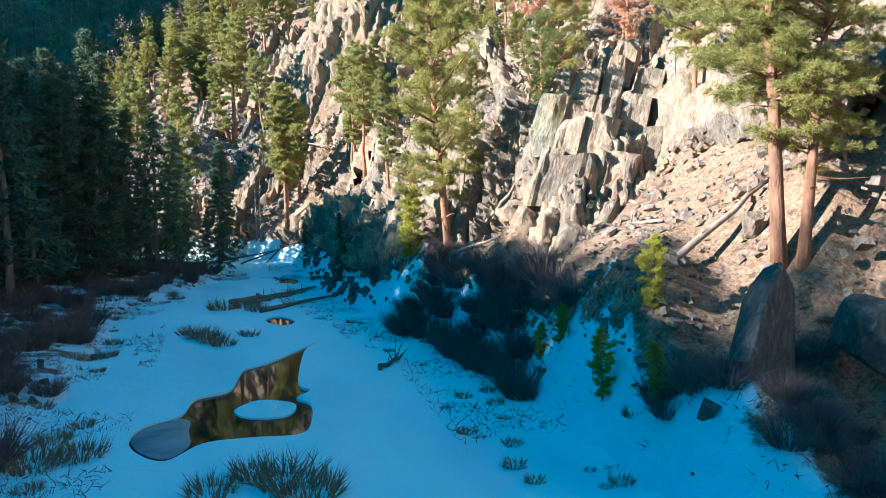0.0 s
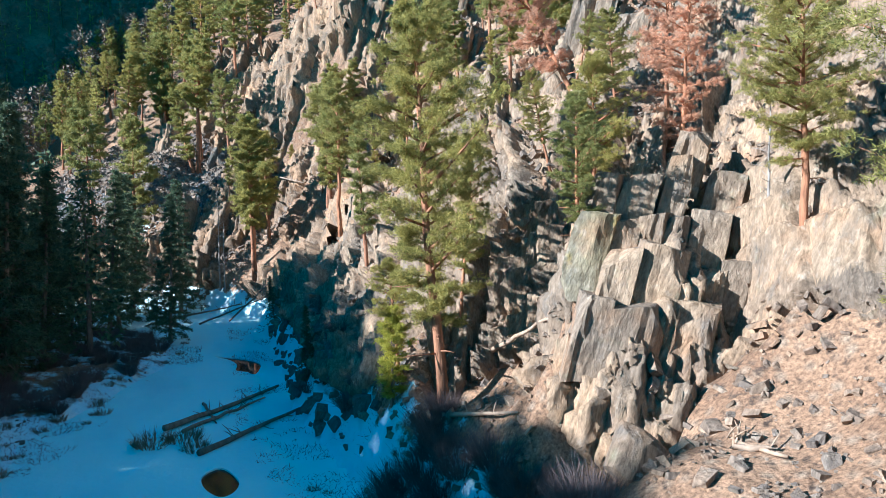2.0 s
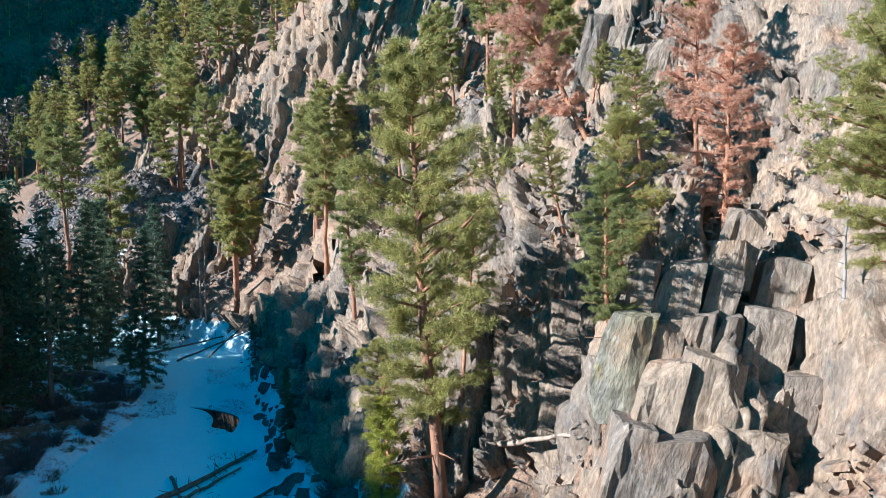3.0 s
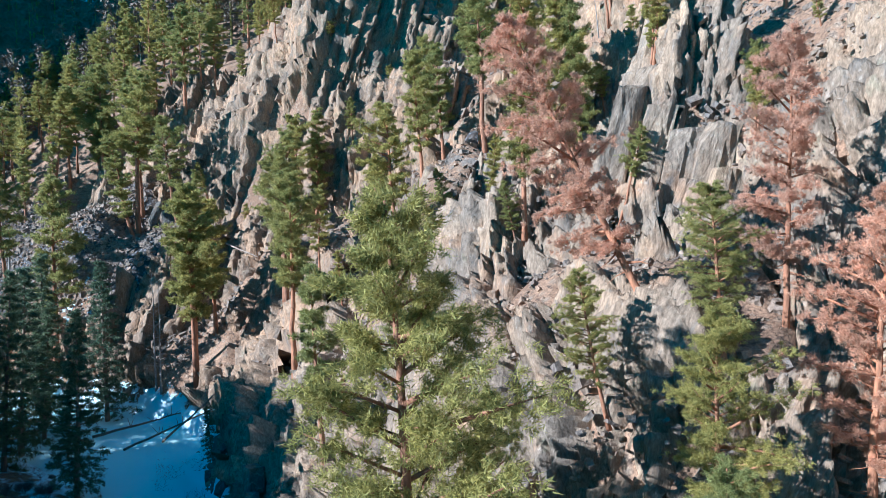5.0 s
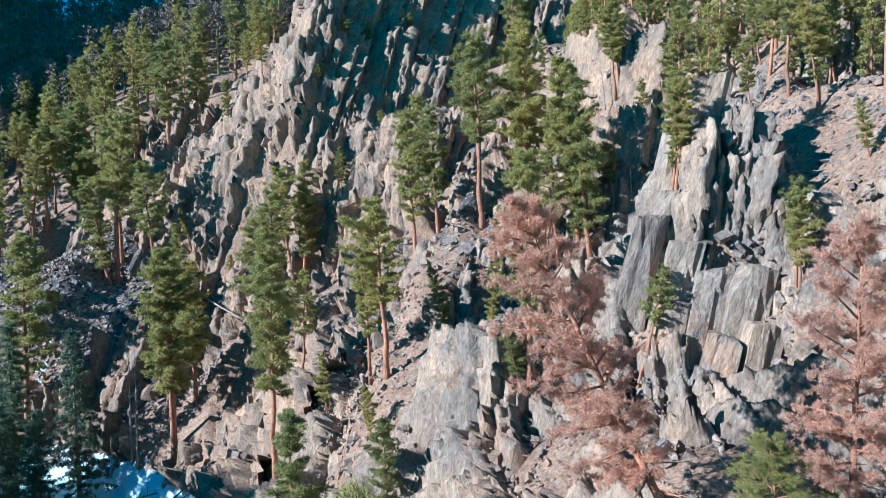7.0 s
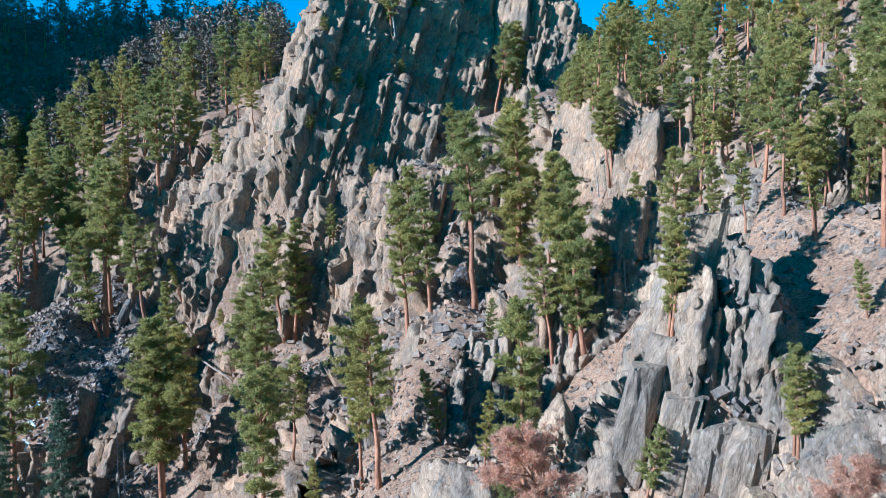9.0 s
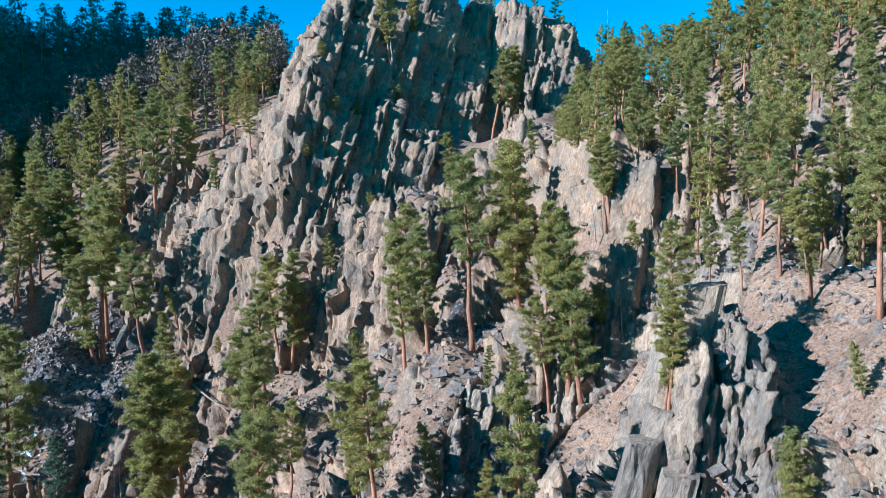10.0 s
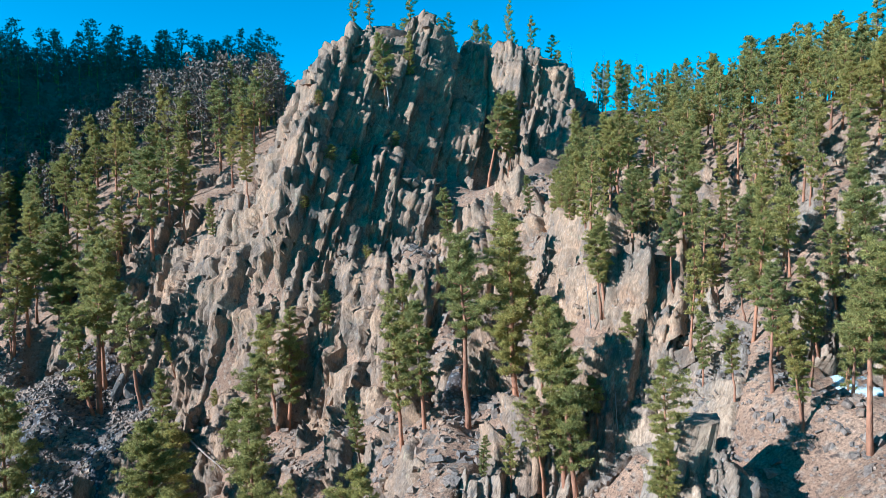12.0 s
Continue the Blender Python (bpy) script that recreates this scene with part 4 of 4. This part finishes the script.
# unseen trees added on the opposite bank to shade creek and slope foot
wood(["spruce_far"], -84, -42, -34, -2, 300, 3.0, (16.5, 19.5), lambda x, y, s: True, 78)
wood(["spruce_far"], -84, -42, -2, 24, 220, 3.0, (13, 16), lambda x, y, s: True, 79)
wood(["spruce", "spruce_far"], -82, -40, 34, 74, 200, 3.4, (17, 21), lambda x, y, s: off_creek(x, y)[1] > 14, 80)


# ---- loose stones ----
def stones(rng, places, sizes, flat=0.5):
    """Angular broken stones, as one shape."""
    n = len(places)
    box = np.array([(x, y, z) for z in (-1, 1) for y in (-1, 1) for x in (-1, 1)], float)
    p = box[None] * rng.uniform(0.55, 1.0, (n, 8, 3))
    p *= sizes[:, None, None] * np.stack([rng.uniform(0.7, 1.4, n), rng.uniform(0.5, 1.0, n), rng.uniform(0.25, flat + 0.25, n)], -1)[:, None]
    a, b, c = rng.uniform(0, 6.28, n), rng.normal(0, 0.5, n), rng.normal(0, 0.4, n)
    ca, sa, cb, sb, cc, sc = np.cos(a), np.sin(a), np.cos(b), np.sin(b), np.cos(c), np.sin(c)
    o, i = np.zeros(n), np.ones(n)
    rz = np.stack([np.stack([ca, -sa, o], -1), np.stack([sa, ca, o], -1), np.stack([o, o, i], -1)], 1)
    ry = np.stack([np.stack([cb, o, sb], -1), np.stack([o, i, o], -1), np.stack([-sb, o, cb], -1)], 1)
    rx = np.stack([np.stack([i, o, o], -1), np.stack([o, cc, -sc], -1), np.stack([o, sc, cc], -1)], 1)
    p = np.einsum("nij,nkj->nki", rz @ ry @ rx, p) + places[:, None]
    quads = np.array([(0, 2, 3, 1), (4, 5, 7, 6), (0, 1, 5, 4), (1, 3, 7, 5), (3, 2, 6, 7), (2, 0, 4, 6)])
    faces = (np.arange(n)[:, None, None] * 8 + quads[None]).reshape(-1, 4)
    return p.reshape(-1, 3).tolist(), faces.tolist()


def strew(name, label, x0, x1, y0, y1, count, size, keep, seed, material, flat=0.5):
    rng = np.random.default_rng(seed)
    x, y = rng.uniform(x0, x1, count), rng.uniform(y0, y1, count)
    ok = keep(x, y)
    x, y = x[ok], y[ok]
    s = size[0] * (size[1] / size[0]) ** (rng.uniform(0, 1, len(x)) ** 2.2)
    ob = part(name, stones(rng, np.stack([x, y, height(x, y) + 0.15 * s], -1), s, flat), material)
    return tagged(ob, label, "stones", kind="stuff")


strew("scree", "broken tan stones strewn over the dry slope", -8, 24, 18, 80, 13000, (0.06, 0.34), lambda x, y: (aside(FOOT, x, y) > 1.2) & (ripple(x, y, 6, 21) > -0.5), 81, TALUS)
strew("talus", "grey talus stones covering the open slope", -62, -18, 104, 150, 22000, (0.13, 0.5), lambda x, y: (aside(FOOT, x, y) > 0.5) & (rockiness(x, y) < 0.78) & (height(x, y) < 34), 82, TALUS, 0.6)
strew("gully_stones", "fallen stones lying in the gullies of the crag", -16, 21, 80, 125, 6000, (0.12, 0.6), lambda x, y: rockiness(x, y) < 0.78, 83, TALUS)
strew("cliff_blocks", "broken blocks wedged on the ledges of the cliff", -12, 32, 26, 78, 1300, (0.10, 0.36), lambda x, y: rockiness(x, y) > 0.85, 86, ROCK, 0.9)
strew("crag_blocks", "weathered blocks standing out of the tall crag", -40, 40, 78, 152, 1800, (0.2, 0.8), lambda x, y: rockiness(x, y) > 0.85, 87, CRAG, 1.0)
strew("foot_blocks", "broken blocks, darkened for shade, piled at the foot of the cliff", -16, 2, 46, 84, 1100, (0.18, 0.8), lambda x, y: np.abs(aside(FOOT, x, y) - 1.5) < 1.4, 88, GREYROCK, 0.9)
strew("bank_stones", "dark stones poking out of the snowy creek bank", -30, 10, 14, 100, 1300, (0.08, 0.32), lambda x, y: ((np.abs(aside(FOOT, x, y) - 0.3) < 1.6) | (np.abs(aside(BANK, x, y) + 1.0) < 2.0)), 84, GREYROCK)


# ---- boulders, logs, brush ----
def boulder(name, x, y, w, d, h, turn, seed, label, lean=0.0, sink=0.3, material=None, cleft=None):
    """A split boulder: a blunt wedge with broken faces."""
    rng = np.random.default_rng(seed)
    bm = bmesh.new()
    bmesh.ops.create_icosphere(bm, subdivisions=3, radius=1.0)
    planes = [(Vector(rng.normal(size=3)).normalized(), rng.uniform(0.50, 0.80)) for _ in range(14)]
    if cleft:
        planes.append((Vector(cleft).normalized(), 0.22))
    for v in bm.verts:
        p = v.co.copy()
        for nrm, far in planes:
            k = p.dot(nrm) - far
            if k > 0:
                p -= nrm * k
        p *= 1 + 0.05 * noise.noise(p * 3.0 + Vector((seed, 0, 0)))
        t = (p.z + 0.75) / 1.5
        p.x, p.y = p.x * (1.15 - 0.62 * t), p.y * (1.1 - 0.45 * t)
        v.co = Vector((p.x * w + lean * t * h, p.y * d, p.z * h * 0.68))
    ob = part(name, bm, material or GREYROCK)
    ob.matrix_basis = pose(x, y, float(height(x, y)) + h * 0.5 - sink, 0, 0, turn)
    return tagged(ob, label, "boulder")


boulder("boulder", 7.75, 17.6, 1.25, 1.2, 3.3, 0, 3, "tall wedge-shaped boulder, its grey darkened for the shade of the slope", 0.2, cleft=(0.55, -0.82, 0.12))
boulder("boulder", 11.2, 18.4, 1.3, 1.2, 2.4, 50, 4, "broad pale grey boulder beside the tall one", -0.2)
boulder("boulder", -35.2, 127.6, 1.3, 0.9, 3.6, 20, 5, "upright dark slab boulder at the edge of the talus", 0.3)
boulder("boulder", -32.8, 127.8, 1.5, 1.0, 3.6, -15, 6, "upright pale slab boulder at the edge of the talus", 0.2)
boulder("boulder", 6.2, 32.8, 1.6, 1.0, 2.2, 15, 7, "pale pointed boulder on the scree above the brush", -0.3, material=ROCK)
boulder("boulder", 10.6, 24.6, 0.8, 0.6, 1.1, 40, 8, "pale block lying beside the fallen log", material=ROCK)


def log(x0, y0, x1, y1, thick, label, up=0.12, stubs=5, seed=0, wood_of=None):
    """A fallen trunk with broken stubs, lying along the ground."""
    rng = np.random.default_rng(seed + 100)
    a = np.array([x0, y0, max(float(height(x0, y0)), 0.0) + thick + up])
    b = np.array([x1, y1, max(float(height(x1, y1)), 0.0) + thick + up])
    path = [a + (b - a) * t + rng.normal(0, 0.02 + 0.25 * thick, 3) * (1, 1, 0.4) for t in np.linspace(0, 1, 9)]
    shapes = [tube(path, [thick * (1.1 - 0.6 * t) for t in np.linspace(0, 1, 9)], 8)]
    ob = new("fallen_log")
    part("trunk", merged(*shapes), wood_of or DEADWOOD, ob, smooth=True)
    for s in range(stubs):
        p = a + (b - a) * rng.uniform(0.25, 0.95)
        way = rng.normal(0, 1, 3) + np.array([0, 0, 0.8])
        way *= rng.uniform(0.3, 0.7 + 3 * thick) / np.linalg.norm(way)
        part("branch_stub", tube([p, p + way * 0.6, p + way + rng.normal(0, 0.06, 3)], [0.035, 0.025, 0.01], 5), wood_of or DEADWOOD, ob)
    return tagged(ob, label, "log", "fallen logs")


BARE = "barkless weathered log fallen across the scree slope"
DRIFT = "dark dead log with branches lying on the snowy ice"
LOGS = [(5.5, 23.2, 11.7, 26, 0.17), (7, 32.3, 9.1, 30.2, 0.14), (7.9, 32.6, 9, 29.7, 0.1), (2.7, 46.2, 4.3, 38.9, 0.12), (10.9, 55.9, 10.6, 51.1, 0.14), (-15.9, 53, -11.2, 62.8, 0.18), (-12.6, 48.8, -8.9, 56.6, 0.17), (-15.4, 58.8, -13.3, 54.4, 0.1), (-14.8, 52.6, -11.6, 60, 0.12), (-22.6, 115.8, -16.7, 108.1, 0.12), (-30.3, 95.4, -22.9, 98.6, 0.13), (-25.9, 91.5, -18.5, 94.5, 0.11), (-23.1, 93.6, -15.5, 90.8, 0.1), (-2.9, 30.9, -2, 33.6, 0.1), (5.4, 22.9, 6.3, 22.4, 0.13), (0.5, 40.5, 2.9, 37.3, 0.1), (4.4, 94.5, 7.2, 91.9, 0.12)]
for i, (x0, y0, x1, y1, r) in enumerate(LOGS):
    drift = aside(FOOT, x0, y0) < 1.5
    log(x0, y0, x1, y1, r, DRIFT if drift else BARE, 0.0 if drift else 0.05, 9 if drift else 4 + i % 3, i, BARK_GREY if drift else None)


def bush(name, seed, tall, wide, stems, material):
    """A leafless shrub: many thin stems that fork upwards."""
    rng = np.random.default_rng(seed)
    n = stems
    a = rng.uniform(0, 6.28, n)
    r = wide * np.sqrt(rng.uniform(0, 1, n)) * 0.45
    root = np.stack([r * np.cos(a), r * np.sin(a), np.full(n, -0.1)], -1)
    out = np.stack([np.cos(a), np.sin(a), rng.uniform(1.0, 2.6, n)], -1) + rng.normal(0, 0.25, (n, 3))
    out *= (tall * rng.uniform(0.55, 1.05, n) / np.linalg.norm(out, axis=1))[:, None]
    tri = []
    for k in range(3):
        base = root + out * (0.0, 0.35, 0.55)[k]
        way = out * (1.0, 0.55, 0.4)[k] + rng.normal(0, 0.16, (n, 3)) * tall * (0.2, 0.9, 1.0)[k]
        side = np.cross(way, rng.normal(size=(n, 3)))
        side *= ((0.016, 0.010, 0.008)[k] * (1 + tall * 0.25) / np.linalg.norm(side, axis=1))[:, None]
        tri.append(np.stack([base - side, base + side, base + way], 1))
    ob = triangles(name, np.concatenate(tri), material)
    return ob


WILLOWS = "leafless purple-brown willow thicket beside the creek"
GRASSES = "clump of dry grass standing out of the snow"
first_bush = [tagged(bush("willow_bush", s, 1.7, 1.6, 260, TWIG), WILLOWS, "shrub", "willow thickets") for s in (1, 2, 3)]
first_tuft = [tagged(bush("grass_clump", s, 0.6, 0.9, 110, STRAW), GRASSES, "grass", "grass clumps") for s in (4, 5)]
used = set()


def set_out(stock_of, x, y, size, pick):
    ob = stock_of[pick % len(stock_of)]
    m = pose(x, y, float(max(height(x, y), 0.0)) - 0.03, 0, 0, (x * 97 + y * 31) % 360) @ Matrix.Diagonal((size, size, size * 0.95, 1))
    if ob.name not in used:
        used.add(ob.name)
        ob["size"] = size
        ob.matrix_basis = m
    else:
        copy_thing(ob, m @ Matrix.Diagonal((1 / ob["size"], 1 / ob["size"], 1 / (ob["size"] * 0.95), 1)))


def thicket(stock_of, x0, x1, y0, y1, count, size, keep, seed):
    rng = random.Random(seed)
    for n in range(count):
        x, y, s = rng.uniform(x0, x1), rng.uniform(y0, y1), rng.uniform(*size)
        if keep(float(aside(FOOT, x, y)), -float(aside(BANK, x, y))):
            set_out(stock_of, x, y, s, rng.randrange(6))


thicket(first_bush, -4, 6, 26, 42, 190, (0.5, 1.05), lambda d, e: -0.6 < d < 2.4, 91)
thicket(first_bush, 4, 13, 11, 20, 46, (0.3, 0.7), lambda d, e: 0.8 < d < 6, 92)
thicket(first_bush, -38, -10, 14, 84, 420, (0.35, 0.95), lambda d, e: 1.2 < e < 12, 93)
thicket(first_bush, -9, -3, 44, 58, 14, (0.4, 0.8), lambda d, e: 0.3 < d < 3, 94)
thicket(first_tuft, -28, -8, 14, 84, 190, (0.4, 1.0), lambda d, e: -1.0 < e < 7, 95)
thicket(first_tuft, -6, 8, 14, 50, 110, (0.3, 0.7), lambda d, e: -3.5 < d < 1.5, 96)
for x, y, s in ((-11.6, 19.6, 1.9), (-10.6, 20.4, 1.4), (-4.2, 18.2, 1.9), (-3.4, 17.4, 1.6), (-5.2, 18.8, 1.2), (-5.9, 17.6, 1.2), (-13.3, 39.4, 1.7), (-12.4, 38.2, 1.5), (-14.3, 40.6, 1.5), (-11.6, 37.2, 1.2), (-15.7, 50.7, 2.0), (-14.2, 51.5, 1.8), (-13.0, 49.8, 1.4), (-11.0, 40.0, 1.1)):
    set_out(first_tuft, x, y, s, int(s * 10))


def litter(name, label, x0, x1, y0, y1, count, keep, seed):
    """Twigs and grass blades that poke out of the snow."""
    rng = np.random.default_rng(seed)
    x, y = rng.uniform(x0, x1, count), rng.uniform(y0, y1, count)
    ok = keep(aside(FOOT, x, y), -aside(BANK, x, y)) & (ripple(x, y, 2.6, 31) + 0.5 * ripple(x, y, 0.9, 32) > 0.15)
    at = np.stack([x[ok], y[ok], np.maximum(height(x[ok], y[ok]), 0.0)], -1)
    n = len(at)
    way = rng.normal(0, 1, (n, 3)) * (1, 1, 0.5) + (0, 0, 0.7)
    way *= (rng.uniform(0.08, 0.42, n) / np.linalg.norm(way, axis=1))[:, None]
    side = np.cross(way, rng.normal(size=(n, 3)))
    side *= (rng.uniform(0.008, 0.02, n) / np.linalg.norm(side, axis=1))[:, None]
    tagged(triangles(name, np.stack([at - side, at + side, at + way], 1), TWIG), label, "twigs", kind="stuff")


litter("snow_twigs", "dark twigs and grass blades poking out of the snow", -22, 9, 13, 92, 70000, lambda d, e: (d > -3.8) & (d < 2.2), 97)
litter("bank_twigs", "dark twigs and grass blades on the snowy bank", -36, -8, 14, 88, 70000, lambda d, e: (e > -2.2) & (e < 9), 98)
